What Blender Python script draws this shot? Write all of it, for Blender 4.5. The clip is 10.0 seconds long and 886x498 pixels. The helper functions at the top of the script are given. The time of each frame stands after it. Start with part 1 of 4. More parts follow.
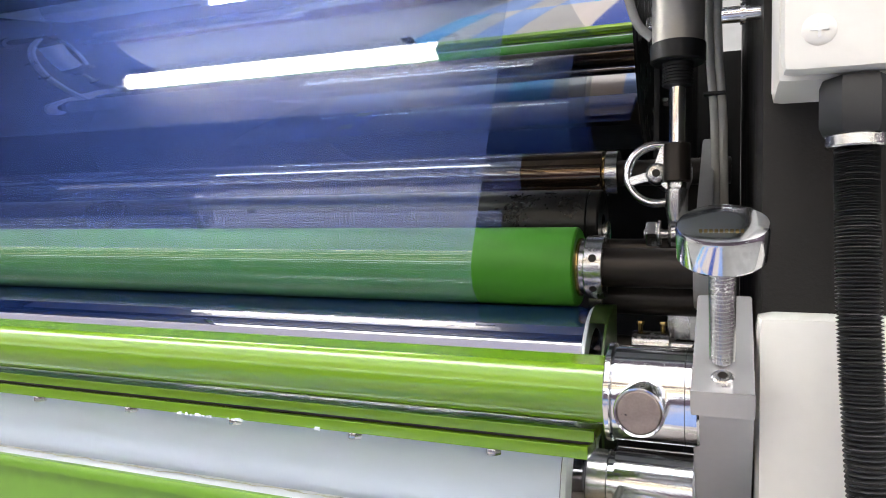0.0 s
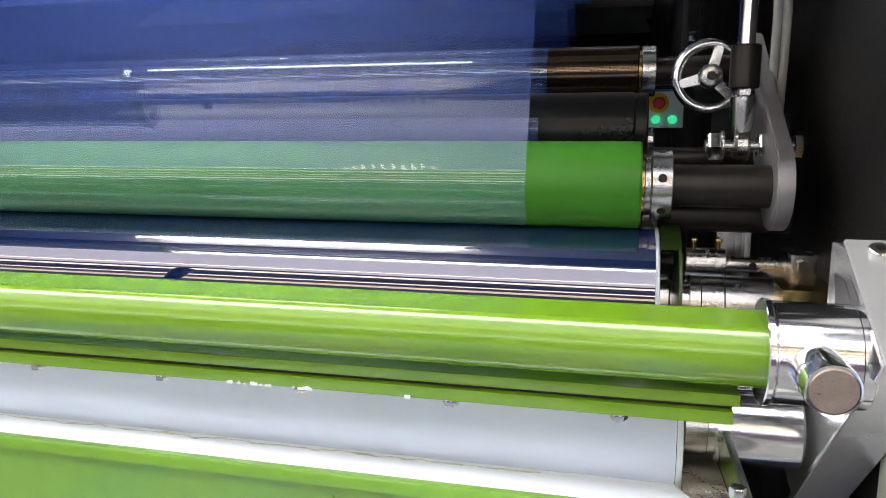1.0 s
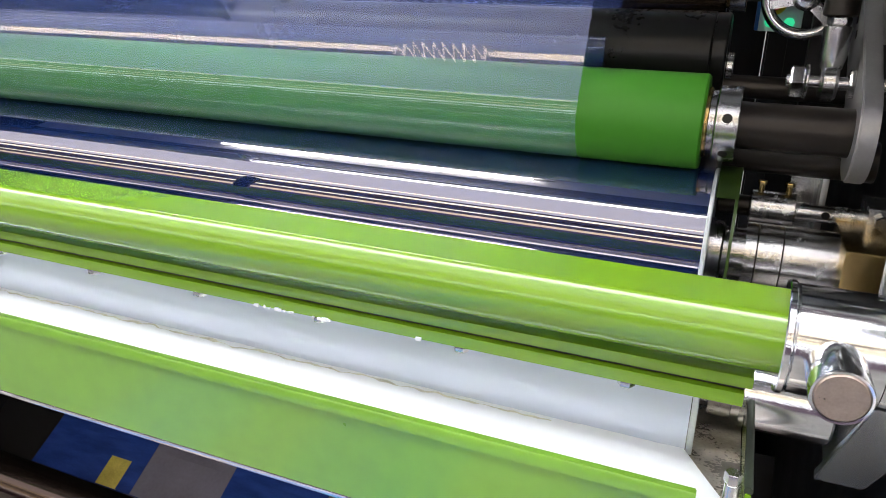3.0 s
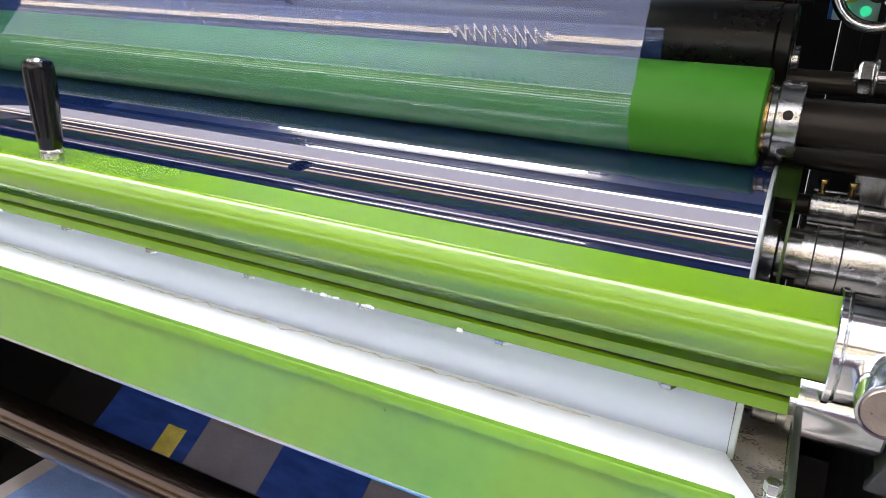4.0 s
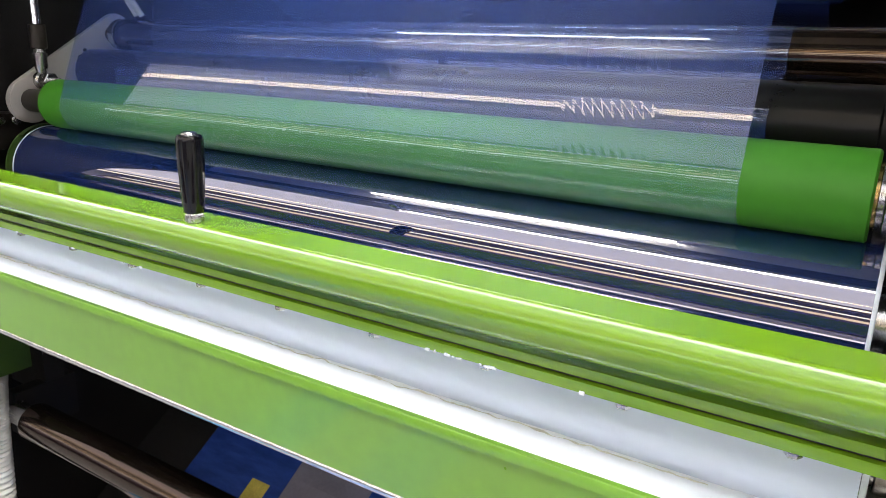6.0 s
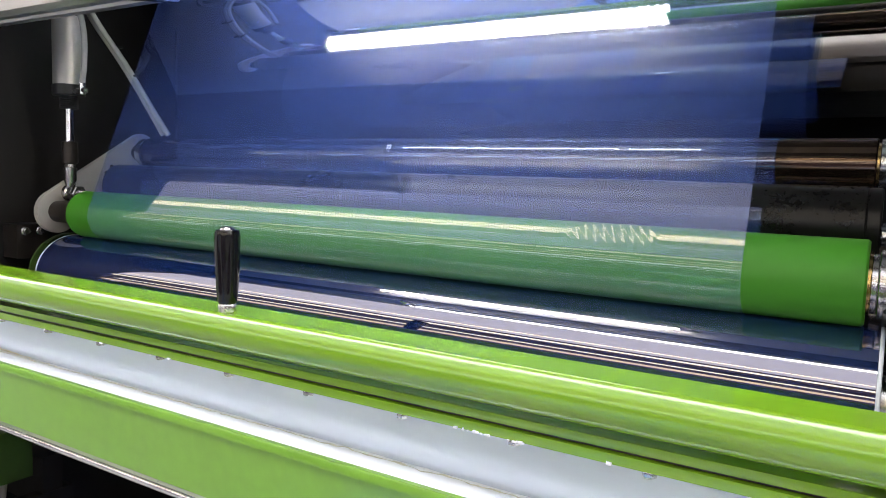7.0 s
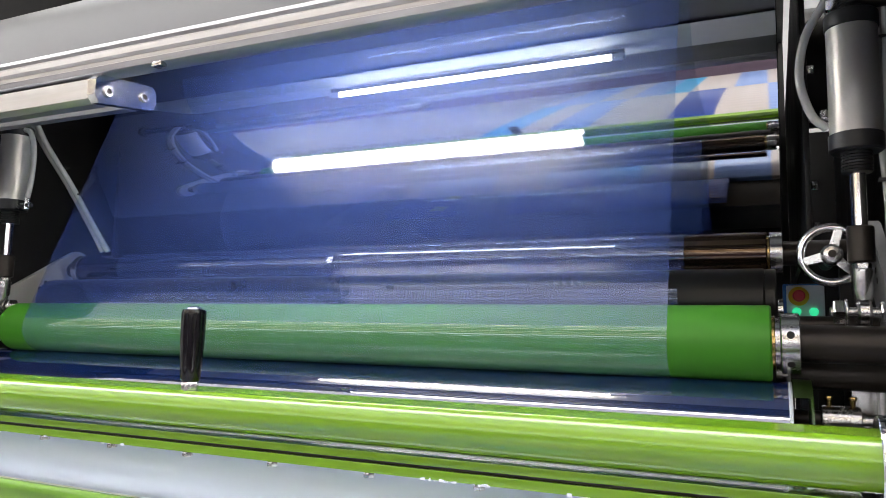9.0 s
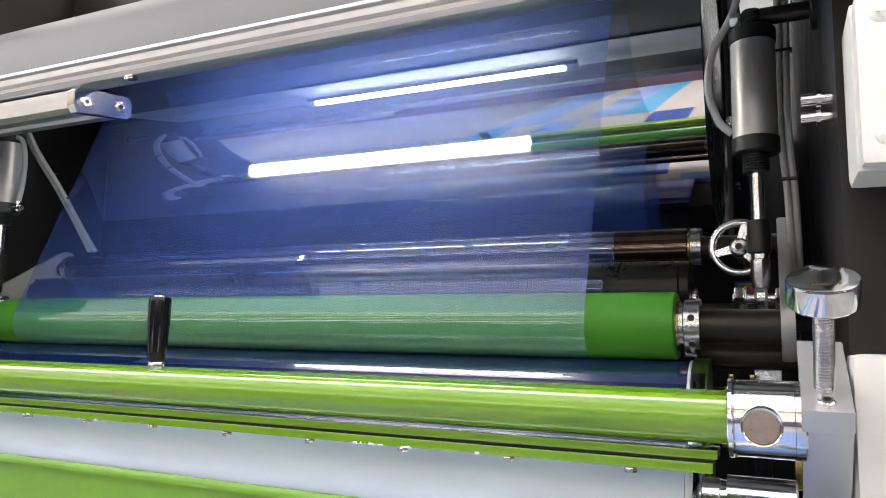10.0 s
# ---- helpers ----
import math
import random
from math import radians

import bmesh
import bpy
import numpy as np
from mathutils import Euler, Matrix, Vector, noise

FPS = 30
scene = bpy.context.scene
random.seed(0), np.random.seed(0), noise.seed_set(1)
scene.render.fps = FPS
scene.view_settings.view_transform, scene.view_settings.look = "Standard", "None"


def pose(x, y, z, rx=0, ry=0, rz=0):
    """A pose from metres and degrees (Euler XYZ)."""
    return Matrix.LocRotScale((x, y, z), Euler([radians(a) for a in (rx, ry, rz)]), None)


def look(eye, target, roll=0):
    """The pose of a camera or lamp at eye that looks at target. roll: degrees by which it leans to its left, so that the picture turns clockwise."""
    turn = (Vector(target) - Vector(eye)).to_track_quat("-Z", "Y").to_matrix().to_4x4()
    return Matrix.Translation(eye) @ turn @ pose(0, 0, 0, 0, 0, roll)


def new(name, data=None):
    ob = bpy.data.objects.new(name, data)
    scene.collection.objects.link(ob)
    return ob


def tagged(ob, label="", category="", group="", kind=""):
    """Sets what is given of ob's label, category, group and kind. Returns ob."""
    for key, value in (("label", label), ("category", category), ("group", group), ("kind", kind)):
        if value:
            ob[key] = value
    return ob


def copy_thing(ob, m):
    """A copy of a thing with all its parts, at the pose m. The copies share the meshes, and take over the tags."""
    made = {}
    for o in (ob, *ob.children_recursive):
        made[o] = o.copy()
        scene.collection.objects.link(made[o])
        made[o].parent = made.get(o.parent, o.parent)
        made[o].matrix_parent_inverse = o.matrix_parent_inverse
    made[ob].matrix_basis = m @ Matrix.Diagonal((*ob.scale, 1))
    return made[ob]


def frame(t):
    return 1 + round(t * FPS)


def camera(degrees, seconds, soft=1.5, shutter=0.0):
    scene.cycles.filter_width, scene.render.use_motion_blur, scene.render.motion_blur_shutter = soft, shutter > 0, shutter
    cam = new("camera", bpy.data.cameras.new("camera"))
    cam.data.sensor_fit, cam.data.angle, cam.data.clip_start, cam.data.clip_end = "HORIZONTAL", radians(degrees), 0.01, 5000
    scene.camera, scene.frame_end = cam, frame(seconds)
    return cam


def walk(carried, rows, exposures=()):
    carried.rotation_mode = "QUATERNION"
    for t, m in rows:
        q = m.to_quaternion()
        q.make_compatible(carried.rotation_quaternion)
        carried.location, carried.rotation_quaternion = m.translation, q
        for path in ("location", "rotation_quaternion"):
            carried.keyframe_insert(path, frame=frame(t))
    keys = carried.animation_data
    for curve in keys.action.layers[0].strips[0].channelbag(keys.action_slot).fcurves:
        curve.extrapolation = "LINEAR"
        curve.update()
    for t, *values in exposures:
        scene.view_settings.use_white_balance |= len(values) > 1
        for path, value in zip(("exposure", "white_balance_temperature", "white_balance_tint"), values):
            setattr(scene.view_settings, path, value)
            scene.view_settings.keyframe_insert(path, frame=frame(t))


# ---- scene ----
cam = camera(62.9, 10.0, soft=0.9)
PATH = [
    (0, (0.102, -0.059, 1.337), (-0.64, 1.798, 1.367), 0.8),
    (0.5, (-0.02, -0.079, 1.321), (-0.529, 1.845, 1.132), -0.3),
    (1, (-0.069, -0.02, 1.391), (-0.537, 1.894, 1.052), -0.3),
    (1.5, (-0.051, -0.016, 1.405), (-0.512, 1.889, 1.005), -0.3),
    (2, (-0.052, -0.006, 1.404), (-0.551, 1.865, 0.902), 0.5),
    (2.5, (-0.033, 0.013, 1.422), (-0.644, 1.818, 0.816), 1.1),
    (4, (-0.01, 0.026, 1.441), (-0.855, 1.693, 0.731), 1.7),
    (4.5, (-0.017, 0.012, 1.449), (-0.919, 1.646, 0.729), 1.8),
    (5, (-0.041, 0.005, 1.454), (-0.993, 1.608, 0.731), 1.9),
    (6.5, (-0.038, -0.063, 1.448), (-1.078, 1.603, 1.072), 1.9),
    (7, (-0.04, -0.093, 1.421), (-1.073, 1.608, 1.223), 1.8),
    (7.5, (-0.04, -0.098, 1.415), (-1.033, 1.636, 1.322), 1.7),
    (8, (-0.051, -0.128, 1.382), (-0.996, 1.634, 1.409), 1.6),
    (8.5, (-0.061, -0.165, 1.352), (-0.927, 1.632, 1.507), 1.3),
    (9, (-0.046, -0.182, 1.335), (-0.873, 1.625, 1.566), 1.2),
    (9.5, (0.002, -0.199, 1.337), (-0.817, 1.609, 1.586), 1.2),
    (10, (0.064, -0.231, 1.307), (-0.769, 1.569, 1.56), 1.1),
]
walk(cam, [(t, look(eye, target, roll)) for t, eye, target, roll in PATH])

# ---- world, light, exposure ----
world = bpy.data.worlds.new("hall_air")
scene.world = world
world.use_nodes = True
world.node_tree.nodes["Background"].inputs[0].default_value = (0.9, 0.95, 1.0, 1)
world.node_tree.nodes["Background"].inputs[1].default_value = 0.15
scene.view_settings.exposure = 0.42


HOOD_TUBE, LAMP, PANEL, STRIP = 34.0, 8.8, 0.92, 3.2

# ---- materials ----
def material(name, colour, rough=0.5, metal=0.0, spec=0.5, grain=None, bump=0.0, bump_scale=300.0, vary=0.0, vary_scale=6.0, stretch=(1, 1, 1), rough_vary=0.0, coat=0.0, dark=None):
    """A Principled material with two scales of noise: broad stains and fine grain."""
    m = bpy.data.materials.new(name)
    m.use_nodes = True
    nt = m.node_tree
    b = nt.nodes["Principled BSDF"]
    b.inputs["Base Color"].default_value = (*colour, 1)
    b.inputs["Roughness"].default_value = rough
    b.inputs["Metallic"].default_value = metal
    b.inputs["Specular IOR Level"].default_value = spec
    b.inputs["Coat Weight"].default_value = coat
    b.inputs["Coat Roughness"].default_value = 0.08
    tc = nt.nodes.new("ShaderNodeTexCoord")
    mp = nt.nodes.new("ShaderNodeMapping")
    mp.inputs["Scale"].default_value = stretch
    nt.links.new(tc.outputs["Object"], mp.inputs["Vector"])

    def noise_node(scale, detail=4.0):
        n = nt.nodes.new("ShaderNodeTexNoise")
        n.inputs["Scale"].default_value = scale
        n.inputs["Detail"].default_value = detail
        nt.links.new(mp.outputs["Vector"], n.inputs["Vector"])
        return n
    if vary > 0 or rough_vary > 0:
        broad, fine = noise_node(vary_scale), noise_node(vary_scale * 17, 2.0)
        mix = nt.nodes.new("ShaderNodeMath")
        mix.operation = "MULTIPLY_ADD"
        mix.inputs[1].default_value = 0.35
        nt.links.new(fine.outputs["Fac"], mix.inputs[0])
        nt.links.new(broad.outputs["Fac"], mix.inputs[2])
        if vary > 0:
            ramp = nt.nodes.new("ShaderNodeValToRGB")
            low = dark or tuple(c * (1 - vary) for c in colour)
            high = tuple(min(1, c * (1 + 0.5 * vary)) for c in colour)
            ramp.color_ramp.elements[0].position, ramp.color_ramp.elements[0].color = 0.45, (*low, 1)
            ramp.color_ramp.elements[1].position, ramp.color_ramp.elements[1].color = 0.9, (*high, 1)
            nt.links.new(mix.outputs[0], ramp.inputs["Fac"])
            nt.links.new(ramp.outputs["Color"], b.inputs["Base Color"])
        if rough_vary > 0:
            mr = nt.nodes.new("ShaderNodeMapRange")
            mr.inputs["From Min"].default_value, mr.inputs["From Max"].default_value = 0.4, 0.95
            mr.inputs["To Min"].default_value, mr.inputs["To Max"].default_value = max(0.02, rough - rough_vary), rough + rough_vary
            nt.links.new(mix.outputs[0], mr.inputs["Value"])
            nt.links.new(mr.outputs["Result"], b.inputs["Roughness"])
    if bump > 0:
        n = noise_node(bump_scale, 3.0)
        bp = nt.nodes.new("ShaderNodeBump")
        bp.inputs["Strength"].default_value = bump
        bp.inputs["Distance"].default_value = 0.001
        nt.links.new(n.outputs["Fac"], bp.inputs["Height"])
        nt.links.new(bp.outputs["Normal"], b.inputs["Normal"])
    return m


def glow(name, colour, strength):
    m = bpy.data.materials.new(name)
    m.use_nodes = True
    b = m.node_tree.nodes["Principled BSDF"]
    b.inputs["Base Color"].default_value = (*colour, 1)
    b.inputs["Emission Color"].default_value = (*colour, 1)
    b.inputs["Emission Strength"].default_value = strength
    return m


def film_material(name, tint, haze, haze_colour, gloss=0.06, ripple=0.0, ior=1.65):
    """Thin plastic web: tinted see-through, a little milky, with a mirror-like skin."""
    m = bpy.data.materials.new(name)
    m.use_nodes = True
    nt = m.node_tree
    for n in list(nt.nodes):
        nt.nodes.remove(n)
    out = nt.nodes.new("ShaderNodeOutputMaterial")
    tr = nt.nodes.new("ShaderNodeBsdfTransparent")
    tr.inputs[0].default_value = (*tint, 1)
    di = nt.nodes.new("ShaderNodeBsdfDiffuse")
    di.inputs[0].default_value = (*haze_colour, 1)
    gl = nt.nodes.new("ShaderNodeBsdfGlossy")
    gl.inputs["Roughness"].default_value = gloss
    gl.inputs["Color"].default_value = (1, 1, 1, 1)
    lw = nt.nodes.new("ShaderNodeLayerWeight")
    lw.inputs["Blend"].default_value = 0.5
    steep = nt.nodes.new("ShaderNodeMath")
    steep.operation = "POWER"
    steep.inputs[1].default_value = 5.0
    nt.links.new(lw.outputs["Facing"], steep.inputs[0])
    fr = nt.nodes.new("ShaderNodeMath")
    fr.operation = "MULTIPLY_ADD"
    base = ((ior - 1) / (ior + 1)) ** 2
    fr.inputs[1].default_value, fr.inputs[2].default_value = 1 - base, base
    nt.links.new(steep.outputs[0], fr.inputs[0])
    if ripple > 0:
        # one band of fine slanting flutter
        tc, mp, wave, split = (nt.nodes.new("ShaderNode" + k) for k in ("TexCoord", "Mapping", "TexWave", "SeparateXYZ"))
        wave.wave_type, wave.bands_direction = "BANDS", "DIAGONAL"
        wave.inputs["Scale"].default_value = 1.0
        wave.inputs["Distortion"].default_value = 0.6
        mp.inputs["Scale"].default_value = (60.0, 0.0, 40.0)
        nt.links.new(tc.outputs["Object"], mp.inputs["Vector"])
        nt.links.new(mp.outputs["Vector"], wave.inputs["Vector"])
        nt.links.new(tc.outputs["Object"], split.inputs[0])
        rise, fall, both, height = nt.nodes.new("ShaderNodeMapRange"), nt.nodes.new("ShaderNodeMapRange"), nt.nodes.new("ShaderNodeMath"), nt.nodes.new("ShaderNodeMath")
        for node, a, b in ((rise, -0.355, -0.325), (fall, -0.238, -0.258)):
            node.inputs["From Min"].default_value, node.inputs["From Max"].default_value = a, b
            nt.links.new(split.outputs[0], node.inputs["Value"])
        for node, a, b in ((both, rise.outputs["Result"], fall.outputs["Result"]), (height, both.outputs[0], wave.outputs["Fac"])):
            node.operation = "MULTIPLY"
            nt.links.new(a, node.inputs[0])
            nt.links.new(b, node.inputs[1])
        bp = nt.nodes.new("ShaderNodeBump")
        bp.inputs["Strength"].default_value = ripple
        bp.inputs["Distance"].default_value = 0.000036
        nt.links.new(height.outputs[0], bp.inputs["Height"])
        nt.links.new(bp.outputs["Normal"], gl.inputs["Normal"])
    m1, m2 = nt.nodes.new("ShaderNodeMixShader"), nt.nodes.new("ShaderNodeMixShader")
    m1.inputs[0].default_value = haze
    nt.links.new(tr.outputs[0], m1.inputs[1])
    nt.links.new(di.outputs[0], m1.inputs[2])
    nt.links.new(fr.outputs[0], m2.inputs[0])
    nt.links.new(m1.outputs[0], m2.inputs[1])
    nt.links.new(gl.outputs[0], m2.inputs[2])
    nt.links.new(m2.outputs[0], out.inputs[0])
    return m


def inked_chrome(name, under, mirror, share, rough):
    """A mirror roller under a thin wet blue film: a dark blue body with a clear reflection."""
    m = bpy.data.materials.new(name)
    m.use_nodes = True
    nt = m.node_tree
    nt.nodes.remove(nt.nodes["Principled BSDF"])
    out = nt.nodes["Material Output"]
    di, gl, mix = nt.nodes.new("ShaderNodeBsdfDiffuse"), nt.nodes.new("ShaderNodeBsdfGlossy"), nt.nodes.new("ShaderNodeMixShader")
    di.inputs["Color"].default_value = (*under, 1)
    gl.inputs["Color"].default_value = (*mirror, 1)
    tc, mp, no, mr = (nt.nodes.new("ShaderNode" + k) for k in ("TexCoord", "Mapping", "TexNoise", "MapRange"))
    mp.inputs["Scale"].default_value = (1, 30, 30)
    no.inputs["Scale"].default_value, no.inputs["Detail"].default_value = 2.0, 3.0
    mr.inputs["To Min"].default_value, mr.inputs["To Max"].default_value = rough * 0.7, rough * 1.4
    nt.links.new(tc.outputs["Object"], mp.inputs["Vector"])
    nt.links.new(mp.outputs["Vector"], no.inputs["Vector"])
    nt.links.new(no.outputs["Fac"], mr.inputs["Value"])
    nt.links.new(mr.outputs["Result"], gl.inputs["Roughness"])
    mix.inputs[0].default_value = share
    nt.links.new(di.outputs[0], mix.inputs[1])
    nt.links.new(gl.outputs[0], mix.inputs[2])
    nt.links.new(mix.outputs[0], out.inputs[0])
    return m


GREEN_PAINT = material("green_paint", (0.15, 0.30, 0.010), 0.2, spec=0.7, bump=0.02, bump_scale=900, vary=0.04, vary_scale=4, rough_vary=0.02, coat=0.5)
RUBBER = material("green_rubber", (0.05, 0.25, 0.014), 0.5, spec=0.4, bump=0.06, bump_scale=1500, vary=0.12, vary_scale=5, rough_vary=0.06)
BLUE_ROLL = inked_chrome("blue_inked_chrome", (0.006, 0.018, 0.085), (0.9, 0.86, 0.88), 0.30, 0.025)
CHROME = material("chrome", (0.75, 0.76, 0.78), 0.12, 1.0, vary=0.12, vary_scale=20, rough_vary=0.05)
DRUM_CHROME = material("drum_chrome", (0.72, 0.72, 0.73), 0.035, 1.0, vary=0.06, vary_scale=2, rough_vary=0.012)
STEEL = material("machined_steel", (0.6, 0.6, 0.6), 0.25, 1.0, vary=0.2, vary_scale=40, rough_vary=0.05, bump=0.012, bump_scale=600)
ALU = material("brushed_aluminium", (0.46, 0.46, 0.475), 0.36, 1.0, vary=0.12, vary_scale=30, stretch=(0.2, 4, 4), rough_vary=0.08)
ANODISED = material("anodised_tube", (0.55, 0.53, 0.5), 0.42, 0.7, vary=0.08, vary_scale=20, rough_vary=0.05)
BRONZE = material("hard_anodised_roller", (0.12, 0.085, 0.06), 0.1, 0.9, vary=0.12, vary_scale=8, stretch=(0.3, 6, 6), rough_vary=0.03)
DARK_BRONZE = material("dark_anodised_roller", (0.075, 0.055, 0.045), 0.1, 0.9, vary=0.05, vary_scale=5, stretch=(0.2, 6, 6), rough_vary=0.02)
BLACK = material("black_enamel", (0.012, 0.011, 0.011), 0.48, spec=0.3, vary=0.3, vary_scale=8, bump=0.35, bump_scale=420, rough_vary=0.1)
BLACK_ROLL = material("black_roller", (0.008, 0.008, 0.008), 0.3, spec=0.25, vary=0.2, vary_scale=10, rough_vary=0.05)
SHAFT = material("blackened_shaft", (0.035, 0.03, 0.027), 0.38, 0.6, vary=0.2, vary_scale=40, rough_vary=0.1, bump=0.05, bump_scale=500)
INK_ROLL = material("inked_roller", (0.61, 0.68, 0.84), 0.22, spec=0.5, vary=0.03, vary_scale=5, stretch=(1, 3, 3), rough_vary=0.05)
INK = material("white_ink", (0.85, 0.88, 0.96), 0.2, spec=0.5, vary=0.04, vary_scale=8, bump=0.1, bump_scale=60)
WHITE = material("white_enamel", (0.72, 0.71, 0.68), 0.4, vary=0.05, vary_scale=6, bump=0.03, bump_scale=700)
HOOD = material("grey_hood", (0.1, 0.1, 0.105), 0.5, 0.0, vary=0.06, vary_scale=5, bump=0.04, bump_scale=800)
BAKELITE = material("black_bakelite", (0.005, 0.005, 0.006), 0.12, spec=0.45, vary=0.2, vary_scale=30, rough_vary=0.05)
NYLON = material("black_nylon", (0.015, 0.016, 0.018), 0.45, vary=0.2, vary_scale=40)
WALL = material("hall_wall", (0.62, 0.62, 0.62), 0.7, vary=0.15, vary_scale=1.0, bump=0.05, bump_scale=60)
FLOOR = material("hall_floor", (0.27, 0.27, 0.27), 0.35, vary=0.3, vary_scale=1.5, rough_vary=0.1)
FILM = film_material("blue_film", (0.9, 0.97, 1.0), 0.22, (0.09, 0.168, 0.62), 0.012, 1.0)
FILM_WRAP = film_material("blue_film_on_roller", (0.95, 1.0, 1.0), 0.34, (0.2, 0.5, 0.38), 0.012, 0.0, 1.75)
FILM_IDLER = film_material("blue_film_on_guide_roller", (0.8, 0.85, 1.0), 0.22, (0.08, 0.12, 0.4), 0.02, 0.0, 2.3)
# Hall wall colour darkened so the mirrored gaps between lights look dim.
WALL_DARKENED = material("hall_wall_darkened", (0.13, 0.09, 0.13), 0.7, vary=0.3, vary_scale=1.2, bump=0.05, bump_scale=60)
PLATE = material("polished_plate", (0.72, 0.72, 0.74), 0.24, 0.7, vary=0.04, vary_scale=12, rough_vary=0.025)
PALE_PLATE = material("pale_plate", (0.5, 0.48, 0.46), 0.45, 0.25, vary=0.08, vary_scale=20, rough_vary=0.06)
ARM = material("satin_aluminium", (0.42, 0.42, 0.43), 0.5, 0.8, vary=0.15, vary_scale=30, rough_vary=0.08, bump=0.06, bump_scale=700)
PLUG = material("browned_steel", (0.40, 0.33, 0.29), 0.32, 0.85, vary=0.25, vary_scale=45, rough_vary=0.1, bump=0.08, bump_scale=500)
BRASS = material("brass", (0.55, 0.4, 0.16), 0.25, 1.0, vary=0.15, vary_scale=60)
RIM = material("pale_rim", (0.62, 0.68, 0.74), 0.35, vary=0.1, vary_scale=30)
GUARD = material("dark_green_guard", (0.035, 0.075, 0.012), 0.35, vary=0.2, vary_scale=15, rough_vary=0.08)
CLEAR_HOSE = material("milky_hose", (0.5, 0.5, 0.48), 0.25, vary=0.1, vary_scale=40)
HOSE = material("white_pvc_hose", (0.75, 0.73, 0.68), 0.3, vary=0.08, vary_scale=40)
RED = material("red_stripe", (0.75, 0.04, 0.04), 0.4)
YELLOW = material("yellow_plate", (0.8, 0.5, 0.02), 0.45)
BLUE_BOX = material("blue_plastic", (0.03, 0.16, 0.5), 0.4, vary=0.1, vary_scale=20)
GREY_BOX = material("grey_plastic", (0.68, 0.69, 0.7), 0.45, vary=0.08, vary_scale=20)
GREEN_LED = glow("green_button_glow", (0.05, 0.9, 0.4), 0.5)
GASKET = material("dark_gasket", (0.03, 0.04, 0.03), 0.5, vary=0.2, vary_scale=40)
PRINT_BLUE = material("blue_print", (0.025, 0.06, 0.27), 0.2, vary=0.3, vary_scale=12, stretch=(1, 4, 4))
PRINT_PALE = material("pale_blue_print", (0.2, 0.3, 0.58), 0.14, vary=0.25, vary_scale=9)
PRINT_WHITE = material("white_print", (0.42, 0.38, 0.37), 0.25, vary=0.1, vary_scale=9)
PRINT_WHITE_SHADED = material("white_print_shaded", (0.2, 0.19, 0.23), 0.2, vary=0.2, vary_scale=9)
SMEAR = material("thin_dirty_ink", (0.62, 0.58, 0.52), 0.35, vary=0.28, vary_scale=22, stretch=(1, 3, 3), rough_vary=0.1)
FOAM = material("tan_scum", (0.66, 0.64, 0.57), 0.4, vary=0.35, vary_scale=40, bump=0.3, bump_scale=700)
STAINED = material("stained_metal", (0.42, 0.38, 0.33), 0.3, 0.7, vary=0.5, vary_scale=25, rough_vary=0.12)
GREEN_TRAY = material("green_tray_paint", (0.14, 0.31, 0.022), 0.3, spec=0.7, vary=0.2, vary_scale=3, rough_vary=0.08, bump=0.05, bump_scale=500, coat=0.5)
PRINT_YELLOW = material("yellow_print", (0.6, 0.5, 0.1), 0.25, vary=0.4, vary_scale=20)
PRINT_CYAN = material("cyan_print", (0.05, 0.3, 0.55), 0.25, vary=0.3, vary_scale=20)

# ---- mesh helpers ----
def part(name, bm, mat, parent=None, label="", smooth=True, recalc=True):
    me = bpy.data.meshes.new(name)
    if recalc:
        bmesh.ops.recalc_face_normals(bm, faces=bm.faces)
    bm.to_mesh(me)
    bm.free()
    if smooth:
        me.polygons.foreach_set("use_smooth", [True] * len(me.polygons))
        me.set_sharp_from_angle(angle=radians(35))
    me.materials.append(mat)
    ob = new(name, me)
    if parent is not None:
        ob.parent = parent
    return tagged(ob, label)


def thing(name, label, category, at=(0, 0, 0), group="", kind=""):
    ob = new(name)
    ob.empty_display_size = 0.05
    ob.location = at
    return tagged(ob, label, category, group, kind)


def turned(profile, axis="X", at=(0, 0, 0), seg=48, bm=None):
    """A turned body: (place along the axis, radius) pairs."""
    bm = bm or bmesh.new()
    rings = []
    for s, r in profile:
        ring = []
        for k in range(seg if r > 0 else 1):
            a = 2 * math.pi * k / seg
            u, v = r * math.cos(a), r * math.sin(a)
            p = {"X": (s, u, v), "Y": (v, s, u), "Z": (u, v, s)}[axis]
            ring.append(bm.verts.new((p[0] + at[0], p[1] + at[1], p[2] + at[2])))
        rings.append(ring)
    for a, b in zip(rings, rings[1:]):
        for k in range(seg):
            q = [a[k % len(a)], a[(k + 1) % len(a)], b[(k + 1) % len(b)], b[k % len(b)]]
            q = list(dict.fromkeys(q))
            if len(q) > 2:
                bm.faces.new(q)
    return bm


def rod(s0, s1, r, axis="X", at=(0, 0, 0), edge=0.001, seg=48, bm=None):
    e = min(edge, r * 0.5, abs(s1 - s0) * 0.3)
    d = 1 if s1 > s0 else -1
    return turned([(s0, 0), (s0, r - e), (s0 + d * e, r), (s1 - d * e, r), (s1, r - e), (s1, 0)], axis, at, seg, bm)


def ring(s0, s1, r, hole, axis="X", at=(0, 0, 0), edge=0.0008, seg=48, bm=None):
    e = edge
    return turned([(s0, hole), (s0, r - e), (s0 + e, r), (s1 - e, r), (s1, r - e), (s1, hole), (s0, hole)], axis, at, seg, bm)


